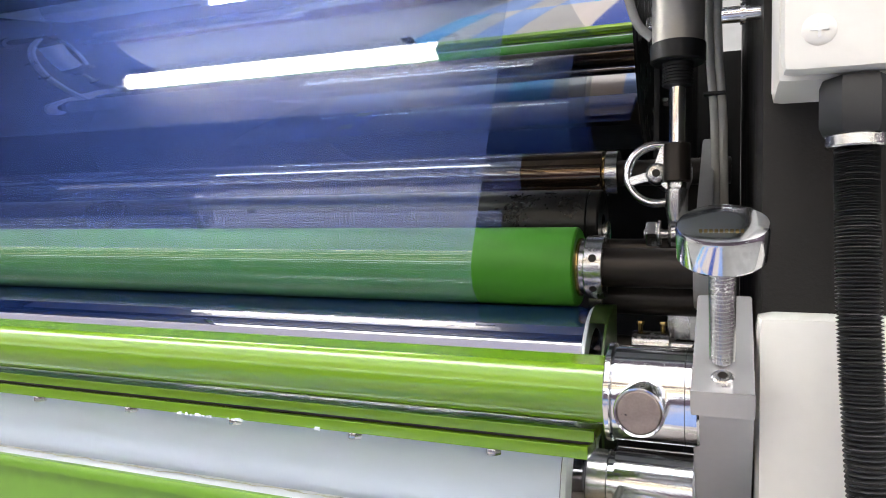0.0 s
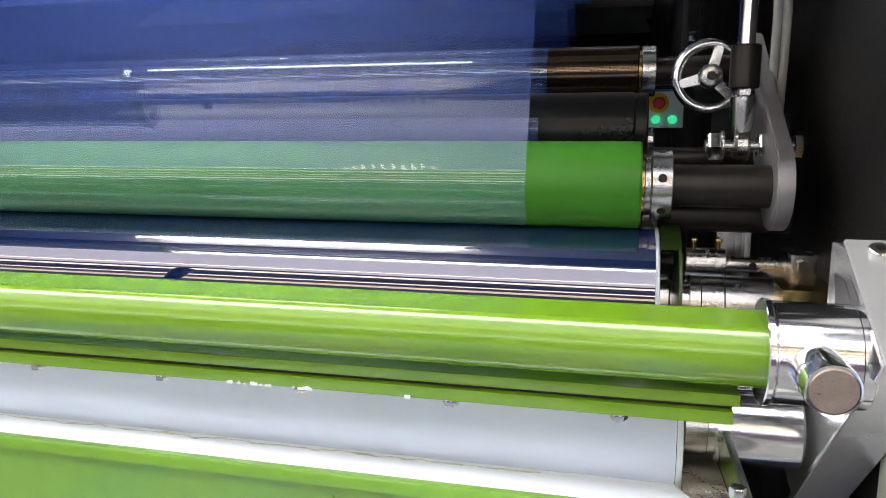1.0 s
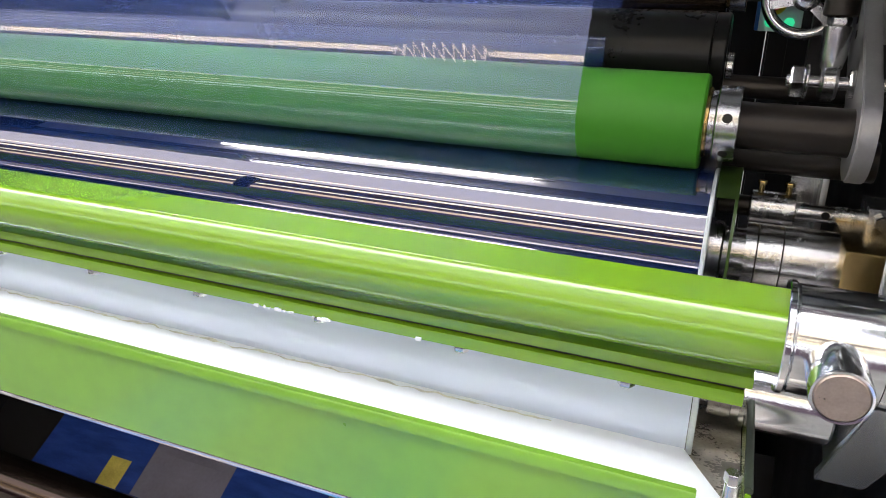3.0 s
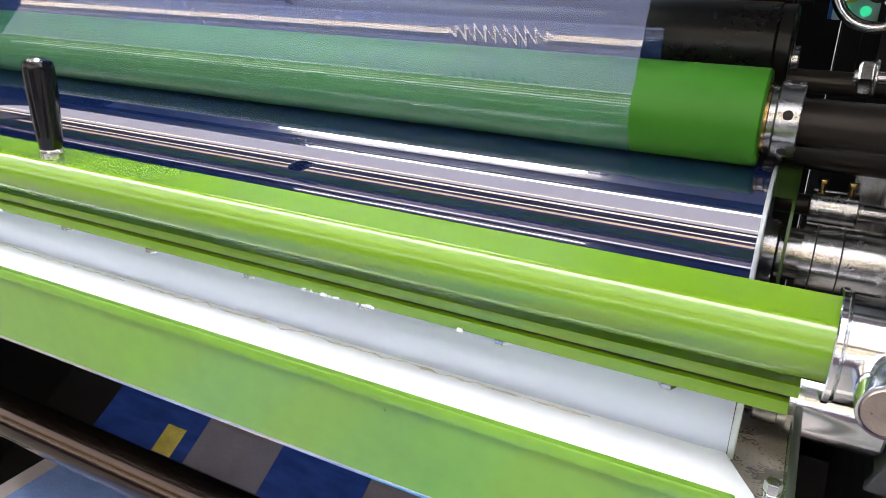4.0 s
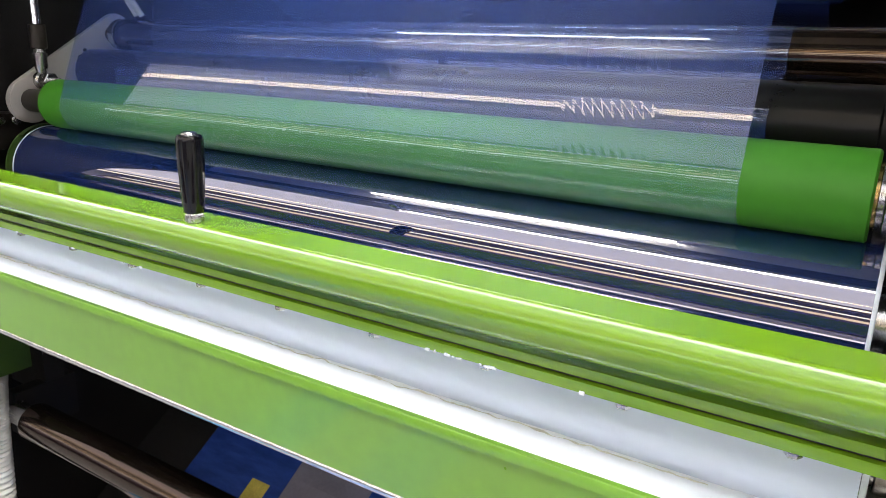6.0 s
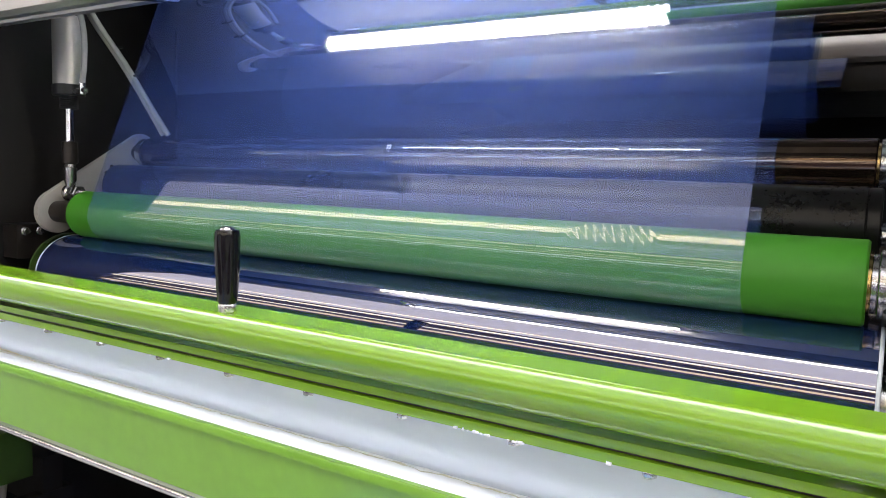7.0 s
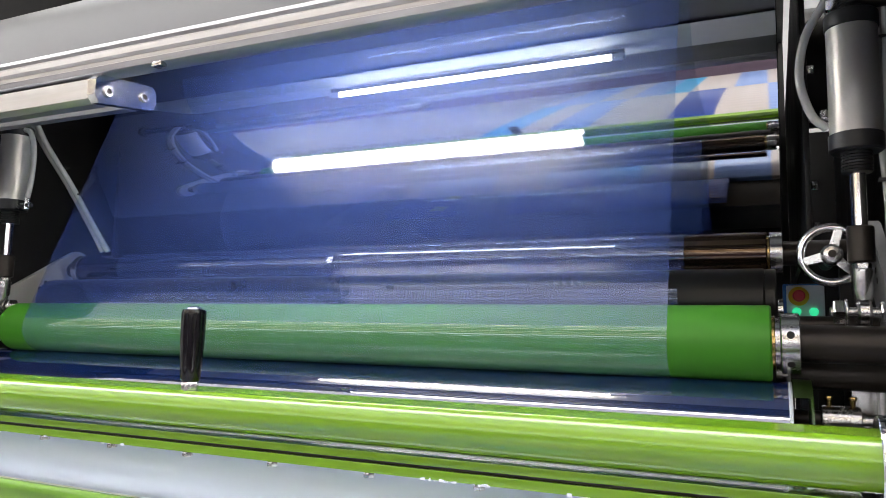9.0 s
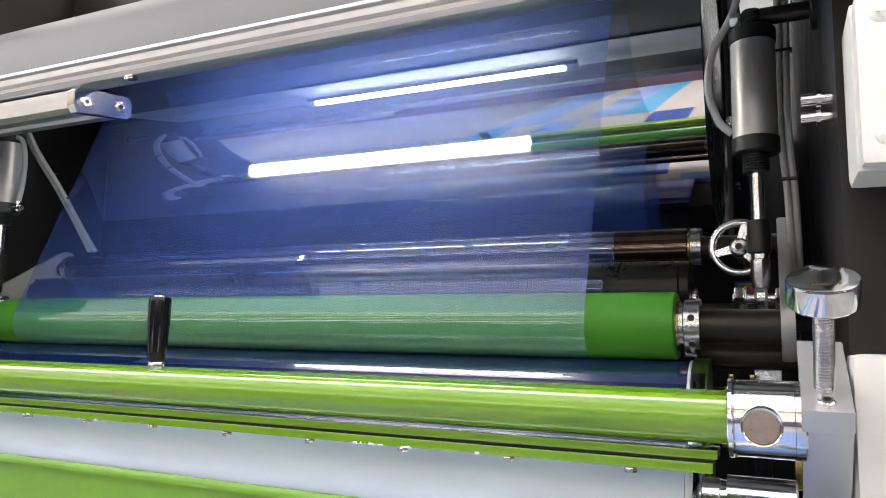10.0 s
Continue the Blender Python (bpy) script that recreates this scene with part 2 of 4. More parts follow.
def block(x0, x1, y0, y1, z0, z1, bevel=0.001, bm=None, m=None):
    b = bmesh.new()
    bmesh.ops.create_cube(b, size=1)
    for v in b.verts:
        v.co = ((x0 + x1) / 2 + v.co.x * (x1 - x0), (y0 + y1) / 2 + v.co.y * (y1 - y0), (z0 + z1) / 2 + v.co.z * (z1 - z0))
    if bevel:
        bmesh.ops.bevel(b, geom=b.edges[:], offset=bevel, segments=2, affect="EDGES", profile=0.7)
    if m is not None:
        bmesh.ops.transform(b, matrix=m, verts=b.verts)
    return join(bm, b)


def join(bm, b):
    if bm is None:
        return b
    me = bpy.data.meshes.new("tmp")
    b.to_mesh(me)
    b.free()
    bm.from_mesh(me)
    bpy.data.meshes.remove(me)
    return bm


def extruded(outline, a0, a1, axis="X", bevel=0.0, bm=None):
    """An outline in the other two axes, drawn out along one axis."""
    b = bmesh.new()

    def p(u, v, s):
        return {"X": (s, u, v), "Y": (u, s, v), "Z": (u, v, s)}[axis]
    f = b.faces.new([b.verts.new(p(u, v, a0)) for u, v in outline])
    e = bmesh.ops.extrude_face_region(b, geom=[f])
    for v in e["geom"]:
        if isinstance(v, bmesh.types.BMVert):
            v.co = v.co + Vector(p(0, 0, a1 - a0))
    if bevel:
        bmesh.ops.bevel(b, geom=[q for q in b.edges if q.calc_face_angle(0) > 0.6], offset=bevel, segments=2, affect="EDGES")
    return join(bm, b)


def pipe(points, r, seg=12, bm=None, steps=8):
    """A round hose through smooth points."""
    bm = bm or bmesh.new()
    pts = [Vector(p) for p in points]
    ext = [2 * pts[0] - pts[1]] + pts + [2 * pts[-1] - pts[-2]]
    fine = []
    for i in range(1, len(ext) - 2):
        for k in range(steps):
            t = k / steps
            a, b, c, d = ext[i - 1:i + 3]
            fine.append(0.5 * (2 * b + (c - a) * t + (2 * a - 5 * b + 4 * c - d) * t * t + (3 * b - 3 * c + d - a) * t ** 3))
    fine.append(pts[-1])
    up = Vector((0.3, 0.2, 1)).normalized()
    last = None
    for i, q in enumerate(fine):
        d = (fine[min(i + 1, len(fine) - 1)] - fine[max(i - 1, 0)]).normalized()
        u = d.cross(up).normalized()
        v = u.cross(d)
        rr = r(i / (len(fine) - 1)) if callable(r) else r
        ringv = [bm.verts.new(q + rr * (math.cos(2 * math.pi * k / seg) * u + math.sin(2 * math.pi * k / seg) * v)) for k in range(seg)]
        if last:
            for k in range(seg):
                bm.faces.new([last[k], last[(k + 1) % seg], ringv[(k + 1) % seg], ringv[k]])
        else:
            bm.faces.new(ringv)
        last = ringv
    bm.faces.new(last)
    return bm


def hexagon(s0, s1, flat, axis="X", at=(0, 0, 0), bm=None):
    r = flat / math.sqrt(3)
    c = (s1 - s0) * 0.15
    return turned([(s0, 0), (s0, r * 0.9), (s0 + c, r), (s1 - c, r), (s1, r * 0.9), (s1, 0)], axis, at, 6, bm)

# ---- the hall ----
def hall():
    part("floor", block(-10, 10, -5, 5, -0.05, 0, 0), FLOOR)
    tagged(bpy.data.objects["floor"], "dark grey painted workshop floor", kind="structure")
    # South and east walls and the ceiling have their dimness in the colour.
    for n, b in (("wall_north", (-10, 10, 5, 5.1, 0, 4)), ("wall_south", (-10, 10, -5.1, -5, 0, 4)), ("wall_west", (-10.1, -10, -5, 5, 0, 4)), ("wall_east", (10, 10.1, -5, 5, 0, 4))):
        tagged(part(n, block(*b, 0), WALL_DARKENED if n in ("wall_south", "wall_east") else WALL), "plain workshop wall", kind="structure")
    tagged(part("ceiling", block(-10.1, 10.1, -5.1, 5.1, 4, 4.1, 0), WALL_DARKENED), "plain workshop ceiling, dimness put into its colour", kind="structure")


hall()
TUBE_GLOW = glow("tube_glow", (1.0, 0.97, 0.92), HOOD_TUBE)
LAMP_GLOW = glow("lamp_row_glow", (1.0, 0.99, 0.96), LAMP)
PANEL_GLOW = glow("ceiling_panel_glow", (0.93, 0.91, 1.0), PANEL)
WARM_GLOW = glow("warm_strip_glow", (1.0, 0.88, 0.66), STRIP)
TUBE_ROW_GLOW = glow("tube_row_glow", (1.0, 0.85, 0.6), STRIP * 2.2)
AMBER_GLOW = glow("amber_strip_glow", (1.0, 0.8, 0.52), STRIP * 0.4)
CEILING_GLOW = glow("ceiling_tube_glow", (0.97, 0.99, 1.0), STRIP)


def hood_tube():
    """The tube lamp under the hood, which lights the tray and shows in the film."""
    t = thing("tube_light", "lit white tube lamp under the hood", "tube light", (0, 0.655, 1.79))
    part("tube", rod(-0.955, -0.325, 0.0135, "X"), TUBE_GLOW, t, "glowing white tube")
    part("batten", block(-0.98, -0.30, -0.009, 0.009, 0.0145, 0.034, 0.002), HOOD, t)
    part("end_holder", block(-0.98, -0.956, -0.014, 0.014, -0.016, 0.0145, 0.002), WHITE, t)
    part("end_holder", block(-0.324, -0.30, -0.014, 0.014, -0.016, 0.0145, 0.002), WHITE, t)


def ceiling_lights():
    """Long luminous rows under the hall's ceiling, and low rows added unseen along the far wall."""
    rows = (
        ("bright lamp row over the machine's front", -0.62, 0.66, LAMP_GLOW),
        ("wide milky lit ceiling row", -1.815, 1.58, PANEL_GLOW),
        ("thin warm tube row", -2.66, 0.034, TUBE_ROW_GLOW),
        ("milky lit ceiling row", -2.99, 0.46, PANEL_GLOW),
        ("warm tube row", -3.78, 0.34, WARM_GLOW),
        # Added row, out of view, that brightens the control box.
        ("added unseen lamp row behind the machine", 1.4, 0.30, LAMP_GLOW),
        ("narrow white tube row", 2.9, 0.30, CEILING_GLOW),
        ("narrow white tube row", 4.2, 0.30, CEILING_GLOW),
    )
    for what, y, w, glowing in rows:
        t = thing("ceiling_light", what + " under the hall ceiling", "ceiling light", (0, y, 3.97), "hall lights")
        part("housing", block(-9.8, 9.8, -w / 2 - 0.02, w / 2 + 0.02, 0.0, 0.03, 0.004), WHITE, t)
        part("diffuser", block(-9.75, 9.75, -w / 2, w / 2, -0.03, -0.001, 0.01), glowing, t, "glowing diffuser")
    # Unseen strips, added to draw bright streaks on the rollers.
    for z, h, glowing in ((3.58, 0.15, WARM_GLOW), (2.92, 0.30, AMBER_GLOW), (2.25, 0.30, CEILING_GLOW), (1.62, 0.10, CEILING_GLOW)):
        t = thing("added_wall_light", "long unseen light strip added along the far wall", "wall light", (0, -4.985, z), "wall light strips")
        part("housing", block(-9.8, 9.8, -0.014, 0.012, -h / 2 - 0.012, h / 2 + 0.012, 0.003), GREY_BOX, t)
        part("diffuser", block(-9.75, 9.75, -0.03, -0.0145 + 0.0005, -h / 2, h / 2, 0.004), glowing, t, "glowing diffuser").rotation_euler = (0, 0, math.pi)


hood_tube()
ceiling_lights()

# ---- rollers ----
GY, GZ, GR = 0.7135, 1.3316, 0.0423
X0, X1 = -1.308, -0.049
BY, BZ, BR = 0.714, 1.2142, 0.075
WY, WZ, WR = 0.579, 1.148, 0.075
DY, DZ, DR = 1.29, 1.84, 0.35
IY, IZ, IR = 0.889, 1.4513, 0.030
KY, KZ, KR = 0.82, 1.383, 0.042
MID = (X0 + X1) / 2


def rubber_roller():
    t = thing("impression_roller", "bright green rubber covered pressure roller", "roller", (0, GY, GZ))
    part("end_disc", ring(X1 - 0.006, X1 - 0.002, 0.030, 0.02), STEEL, t)
    part("rubber_sleeve", turned([(X0, 0.027), (X0, GR - 0.002), (X0 + 0.002, GR), (X1 - 0.002, GR), (X1, GR - 0.002), (X1, 0.027)], seg=96), RUBBER, t)
    return t


def plain_roller(name, label, x0, x1, y, z, r, mat, hole=0.6, seg=96):
    t = thing(name, label, "roller", (0, y, z))
    part("shell", turned([(x0 + 0.01, r * hole), (x0, r * hole + 0.002), (x0, r - 0.0015), (x0 + 0.0015, r), (x1 - 0.0015, r), (x1, r - 0.0015), (x1, r * hole), (x1 - 0.01, r * hole - 0.002)], seg=seg), mat, t)
    part("end_cap", rod(x1 - 0.012, x1 - 0.008, r * hole + 0.001), STEEL, t)
    part("end_cap", rod(x0 + 0.012, x0 + 0.008, r * hole + 0.001), STEEL, t)
    return t


green_roller = rubber_roller()
blue_roller = plain_roller("transfer_roller", "blue-tinted mirror chrome roller with a pale end rim", -1.352, -0.033, BY, BZ, BR, BLUE_ROLL)
ink_roller = plain_roller("ink_roller", "dark chrome ink roller with a pale end rim", -1.345, -0.020, WY, WZ, WR, BLUE_ROLL)
drum = plain_roller("chill_drum", "large mirror chrome cooling drum behind the web", -1.37, -0.03, DY, DZ, DR, DRUM_CHROME, 0.93, 200)
idler = plain_roller("guide_roller", "dark bronze anodised guide roller", -1.35, -0.052, IY, IZ, IR, BRONZE)
black_roller = plain_roller("black_guide_roller", "satin black guide roller behind the green one", -1.36, -0.056, KY, KZ, KR, BLACK_ROLL)

# ---- the film ----
def web(t, name, path, x0, x1, mat):
    bm = bmesh.new()
    rows = [[bm.verts.new((x, y, z)) for x in (x0, x1)] for y, z in path]
    for a, b in zip(rows, rows[1:]):
        bm.faces.new([b[0], b[1], a[1], a[0]])
    return part(name, bm, mat, t, recalc=False)


def arc(cy, cz, r, a0, a1, n=24):
    return [(cy + r * math.cos(radians(a0 + (a1 - a0) * k / n)), cz + r * math.sin(radians(a0 + (a1 - a0) * k / n))) for k in range(n + 1)]


def film():
    t = thing("plastic_film", "glossy blue see-through plastic film running over the rollers", "film")
    web(t, "free_span", [(0.6675 + 0.385 * (z - 1.332), z) for z in (1.98, 1.85, 1.75, 1.6, 1.45)] + arc(GY, GZ, GR + 0.0006, 159, 158, 1), -1.24, -0.157, FILM)
    web(t, "roller_wrap", arc(GY, GZ, GR + 0.0006, 158, 270), -1.24, -0.157, FILM_WRAP)
    web(t, "exit_span", [(GY, GZ - GR - 0.0006), (0.85, 1.2886), (1.3, 1.285)], -1.24, -0.157, FILM)
    u = thing("plastic_film", "second pass of the blue film round the guide rollers", "film")
    web(u, "entry_span", arc(DY, DZ, DR + 0.0015, 310, 262, 10) + arc(IY, IZ, IR + 0.0006, 75, 74, 1), -1.24, -0.157, FILM)
    web(u, "roller_wrap", arc(IY, IZ, IR + 0.0006, 74, 215, 20), -1.24, -0.157, FILM_IDLER)
    web(u, "roller_wrap", arc(IY, IZ, IR + 0.0006, 215, 216, 1) + arc(KY, KZ, KR + 0.0006, 160, 265, 20) + [(1.3, 1.33)], -1.24, -0.157, FILM)


film()

# ---- doctor blade bar ----
def blade_bar():
    t = thing("doctor_blade_bar", "lime green painted round scraper bar with clamped blade", "scraper bar", (0, 0.4645, 1.246))
    outline = [(0.0235, 0.0215), (-0.0132, 0.0192)] + arc(-0.0122, 0.0150, 0.0042, 97, 128, 4) + arc(0, 0, 0.0236, 131, 358, 72) + [(0.0245, 0.010)]
    part("bar", extruded(outline, -1.38, 0.022, "X"), GREEN_PAINT, t)
    part("upper_clamp_plate", block(-1.36, 0.012, -0.006, 0.03, -0.037, -0.029, 0.001), GREEN_PAINT, t)
    part("blade", block(-1.36, 0.008, -0.003, 0.04, -0.0395, -0.0375, 0.0003), SHAFT, t)
    part("lower_clamp_plate", block(-1.36, 0.008, -0.008, 0.03, -0.049, -0.040, 0.001), GREEN_PAINT, t)
    for k in range(11):
        x = -0.064 - 0.118 * k
        part("nut", hexagon(-0.0548, -0.0492, 0.0105, "Z", (x, 0.0, 0)), STEEL, t)
    flakes = bmesh.new()
    rng = random.Random(4)
    for q in range(26):
        x = -0.36 + 0.075 * rng.random() if q < 18 else -1.2 + 1.1 * rng.random()
        d = rng.uniform(0.0004, 0.0014)
        block(x, x + d * rng.uniform(1, 4), -0.0095, -0.0075, -0.0495 - 0.2 * d, -0.0485 + rng.uniform(0, 0.0015), 0.0003, flakes)
    tagged(part("dried_ink", flakes, INK, t, "flakes of dried white ink"), kind="stuff")
    grip = turned([(0.009, 0), (0.009, 0.0095), (0.011, 0.0105), (0.022, 0.0116), (0.024, 0.0118), (0.06, 0.0136), (0.084, 0.0138), (0.086, 0.0138), (0.0895, 0.0125), (0.0905, 0.010), (0.0905, 0)], "Z", seg=72)
    for v in grip.verts:
        if 0.023 < v.co.z < 0.085:
            k = 1 - 0.07 * max(0.0, math.cos(9 * math.atan2(v.co.y, v.co.x)))
            v.co.x, v.co.y = v.co.x * k, v.co.y * k
    h = part("handle", grip, BAKELITE, t, "black fluted bakelite hand grip")
    h.location = (-0.652, -0.005, 0.0200)
    part("cap", turned([(0.0905, 0), (0.0905, 0.0085), (0.092, 0.008), (0.0935, 0.005), (0.094, 0)], "Z"), CHROME, h)
    part("hex_foot", hexagon(-0.001, 0.009, 0.017, "Z"), STEEL, h)
    return t


blade_bar()



# ---- ink tray ----
def tray():
    t = thing("ink_tray", "lime green painted ink tray in front of the rollers", "tray")
    part("front_wall", extruded([(0.4305, 1.1362), (0.4340, 1.1362), (0.4375, 1.064), (0.475, 1.030), (0.475, 1.026), (0.433, 1.060)], -1.37, -0.0105, bevel=0.0006), GREEN_TRAY, t)
    part("lip", extruded([(0.4275, 1.1450), (0.4285, 1.1468), (0.4335, 1.1468), (0.4345, 1.1450), (0.4345, 1.1365), (0.4275, 1.1365)], -1.37, -0.0105, bevel=0.0006), GREEN_TRAY, t)
    part("floor_pan", block(-1.37, 0.02, 0.476, 0.70, 1.026, 1.030, 0.0005), STEEL, t)
    part("liner", extruded([(0.4355, 1.128), (0.4365, 1.1285), (0.62, 1.112), (0.62, 1.111)], -0.029, 0.0165), STAINED, t, "stained bare metal liner sheet")
    part("end_wall", extruded([(0.4355, 1.150), (0.62, 1.150), (0.62, 1.03), (0.4355, 1.03)], 0.017, 0.0205, bevel=0.0006), GREEN_PAINT, t)
    part("sealing_strip", pipe([(0.0187, 0.437, 1.1515), (0.0187, 0.5, 1.1525), (0.0187, 0.61, 1.1515)], 0.0028), GASKET, t, "ink-spattered dark sealing strip")
    part("end_wall", extruded([(0.4355, 1.150), (0.62, 1.150), (0.62, 1.03), (0.4355, 1.03)], -1.374, -1.3705, bevel=0.0006), GREEN_PAINT, t)
    part("end_flange", block(-0.0102, 0.012, 0.4312, 0.4345, 1.03, 1.135, 0.0006), WHITE, t, "pale end flange")
    for x, z in ((-0.001, 1.1), (0.007, 1.086)):
        part("bolt", hexagon(0.418, 0.4315, 0.008, "Y", (x, 0, z)), STEEL, t)
    bm = bmesh.new()
    n = 160
    rows = []
    for k in range(n + 1):
        x = -1.368 + 1.338 * k / n
        w = 0.0035 * noise.noise((x * 30, 0, 0)) + 0.003 * noise.noise((x * 90, 5, 0))
        f = max(0.0, (k - 150) / 10) ** 2
        rows.append([bm.verts.new((x + f * dx, y, z)) for dx, y, z in ((0.040 + 3 * w, 0.4350, 1.1292), (0.034 - 2 * w, 0.455, 1.1288), (0.020, 0.485 + w, 1.1268), (0.009, 0.505 + w, 1.1265), (0.002, 0.5125, 1.128 + 0.4 * abs(w)))])
    for a, b in zip(rows, rows[1:]):
        for i in range(4):
            bm.faces.new([a[i], b[i], b[i + 1], a[i + 1]])
    tagged(part("ink_pool", bm, INK), "thick white ink standing in the tray", "ink")
    foam = bmesh.new()
    rows = []
    for k in range(361):
        x = -1.36 + 1.24 * k / 360
        w = 0.0035 * noise.noise((x * 30, 0, 0)) + 0.003 * noise.noise((x * 90, 5, 0))
        b = max(0.0002, 0.0016 + 0.003 * noise.noise((x * 55, 9, 0)) + 0.0012 * noise.noise((x * 210, 2, 0)))
        y = 0.5015 + w
        rows.append([foam.verts.new((x, y - b, 1.1257)), foam.verts.new((x, y, 1.1268 + 0.3 * b)), foam.verts.new((x, y + b, 1.1264))])
    for a, b in zip(rows, rows[1:]):
        for i in range(2):
            foam.faces.new([a[i], b[i], b[i + 1], a[i + 1]])
    tagged(part("ink_foam", foam, FOAM), "uneven line of tan scum floating where ink meets roller", "ink scum")
    return t


tray()


def ink_coat():
    """Wet white ink carried by the roller from the pool up to the blade."""
    bm = bmesh.new()
    n, k = 200, 22
    rows = []
    for i in range(n + 1):
        x = -1.344 + 1.322 * i / n
        r = []
        for j in range(k + 1):
            a = radians(139 + 82 * j / k)
            w = WR + 0.0007 + 0.00025 * noise.noise((x * 14, j * 0.6, 3)) * (1 if 0 < j < k else 0)
            r.append(bm.verts.new((x, WY + w * math.cos(a), WZ + w * math.sin(a))))
        rows.append(r)
    for a, b in zip(rows, rows[1:]):
        for j in range(k):
            bm.faces.new([a[j], b[j], b[j + 1], a[j + 1]])
    tagged(part("ink_coat", bm, INK_ROLL), "wet milky white ink coating the roller's face", "ink")
    smear = bmesh.new()
    rows = []
    for i in range(61):
        x = -1.343 + 0.40 * i / 60
        grow = (1 - i / 60) ** 0.7 * (1 + 0.5 * noise.noise((x * 40, 1, 7))) + 0.25 * noise.noise((x * 120, 4, 2)) * (1 - i / 60)
        span = 1 + 20 * max(0.0, grow)
        rows.append([smear.verts.new((x, WY + (WR + 0.0013) * math.cos(radians(a)), WZ + (WR + 0.0013) * math.sin(radians(a)))) for a in [209 - span * q / 5 for q in range(6)]])
    for a, b in zip(rows, rows[1:]):
        for q in range(5):
            smear.faces.new([a[q], b[q], b[q + 1], a[q + 1]])
    tagged(part("ink_smear", smear, SMEAR), "thin brownish ink smear at the roller's far end", "ink smear")


ink_coat()


def hose_tap():
    t = thing("hose_tap", "steel spigot with worm clamp on the tray's end", "spigot", (0.002, 0.422, 1.130))
    part("spigot", turned([(-0.02, 0), (-0.02, 0.011), (0.02, 0.011), (0.02, 0.0)], "X"), STEEL, t)
    part("clamp_band", ring(-0.006, 0.006, 0.0145, 0.0125, "X", (0.012, 0, 0)), STEEL, t)
    part("clamp_screw", rod(0.012, 0.034, 0.0042, "Z", (0.006, 0.002, 0)), STEEL, t)
    part("screw_head", hexagon(0.034, 0.041, 0.009, "Z", (0.006, 0.002, 0)), STEEL, t)
    h = thing("ink_hose", "white reinforced hose with a red stripe", "hose")
    pts = [(0.004, 0.428, 1.136), (0.02, 0.422, 1.137), (0.045, 0.405, 1.118), (0.062, 0.392, 1.07), (0.068, 0.385, 0.98), (0.07, 0.38, 0.8), (0.07, 0.38, 0.55)]
    part("hose_wall", pipe(pts, lambda q: 0.0128 + 0.0005 * math.sin(q * 260), 20, steps=24), HOSE, h)
    part("stripe", pipe([(x - 0.004, y - 0.0125, z - 0.002) for x, y, z in pts], 0.0013, 6, steps=16), RED, h, "thin red stripe")


hose_tap()


# ---- right-hand bearings ----
def bearing_end():
    t = thing("roller_shaft", "blackened shaft with a bright clamp collar carrying the green roller", "shaft", (0, GY, GZ))
    part("shaft", rod(-0.05, 0.069, 0.0205), SHAFT, t)
    part("bearing_ring", rod(-0.0485, -0.040, 0.029), STEEL, t)
    part("race", ring(-0.0525, -0.0455, 0.031, 0.024), BRASS, t)
    c = part("collar", ring(-0.040, -0.021, 0.0335, 0.02), STEEL, t, "bright turned steel collar")
    for a in (16, -42, 80, -100):
        y, z = -0.0331 * math.cos(radians(a)), 0.0331 * math.sin(radians(a))
        b = rod(-0.0006, 0.0006, 0.0042, "Y", seg=16)
        ob = part("set_screw", b, BLACK, c)
        ob.matrix_local = pose(-0.0305, y, z, -a, 0, 0)
    part("shaft", rod(-1.40, -1.307, 0.0205), SHAFT, t)
    u = thing("lower_cross_shaft", "black cross shaft under the roller shaft", "shaft", (0, 0.775, 1.298))
    part("shaft", rod(-0.045, 0.10, 0.019), SHAFT, u)
    part("collar", ring(-0.046, -0.03, 0.028, 0.018), STEEL, u)
    v = thing("guide_roller_shaft", "blackened shaft of the bronze guide roller with bright collar", "shaft", (0, IY, IZ))
    part("shaft", rod(-0.053, 0.10, 0.0165), SHAFT, v)
    part("collar", ring(-0.049, -0.033, 0.029, 0.016), STEEL, v)
    part("race", ring(-0.0535, -0.0485, 0.024, 0.016), BRASS, v)
    part("shaft", rod(-1.44, -1.349, 0.0165), SHAFT, v)
    part("collar", ring(-1.372, -1.356, 0.03, 0.016), STEEL, v)
    w = thing("black_roller_shaft", "shaft of the black guide roller with bearing flange", "shaft", (0, KY, KZ))
    part("flange", ring(-0.057, -0.042, 0.041, 0.012, edge=0.002), BLACK_ROLL, w)
    part("collar", ring(-0.042, -0.035, 0.0145, 0.008, at=(0, 0, -0.011)), STEEL, w)
    part("shaft", rod(-0.058, 0.10, 0.0112, at=(0, 0, -0.029)), SHAFT, w)


bearing_end()


def lever(x0, x1, label, mat):
    """Swing arm from the pivot behind to the green roller's shaft."""
    a, b, ra, rb = Vector((GY, GZ)), Vector((0.900, 1.462)), 0.041, 0.03
    d = (b - a).normalized()
    ang = math.degrees(math.atan2(d.y, d.x))
    off = math.degrees(math.acos((ra - rb) / (b - a).length))
    pts = arc(a.x, a.y, ra, ang + off, ang + 360 - off, 28) + arc(b.x, b.y, rb, ang - off, ang + off, 16)
    t = thing("swing_arm", label, "lever arm")
    part("plate", extruded(pts, x0, x1, "X", bevel=0.0015), mat, t)
    for k in (0, 1):
        part("hole", rod(x1 - 0.0002 if x1 < 0 else x0 - 0.0004, x1 + 0.0004 if x1 < 0 else x0 + 0.0002, 0.0042, "X", (0, 0.815 + 0.012 * k, 1.408 + 0.013 * k), seg=16), BLACK, t)
    return t


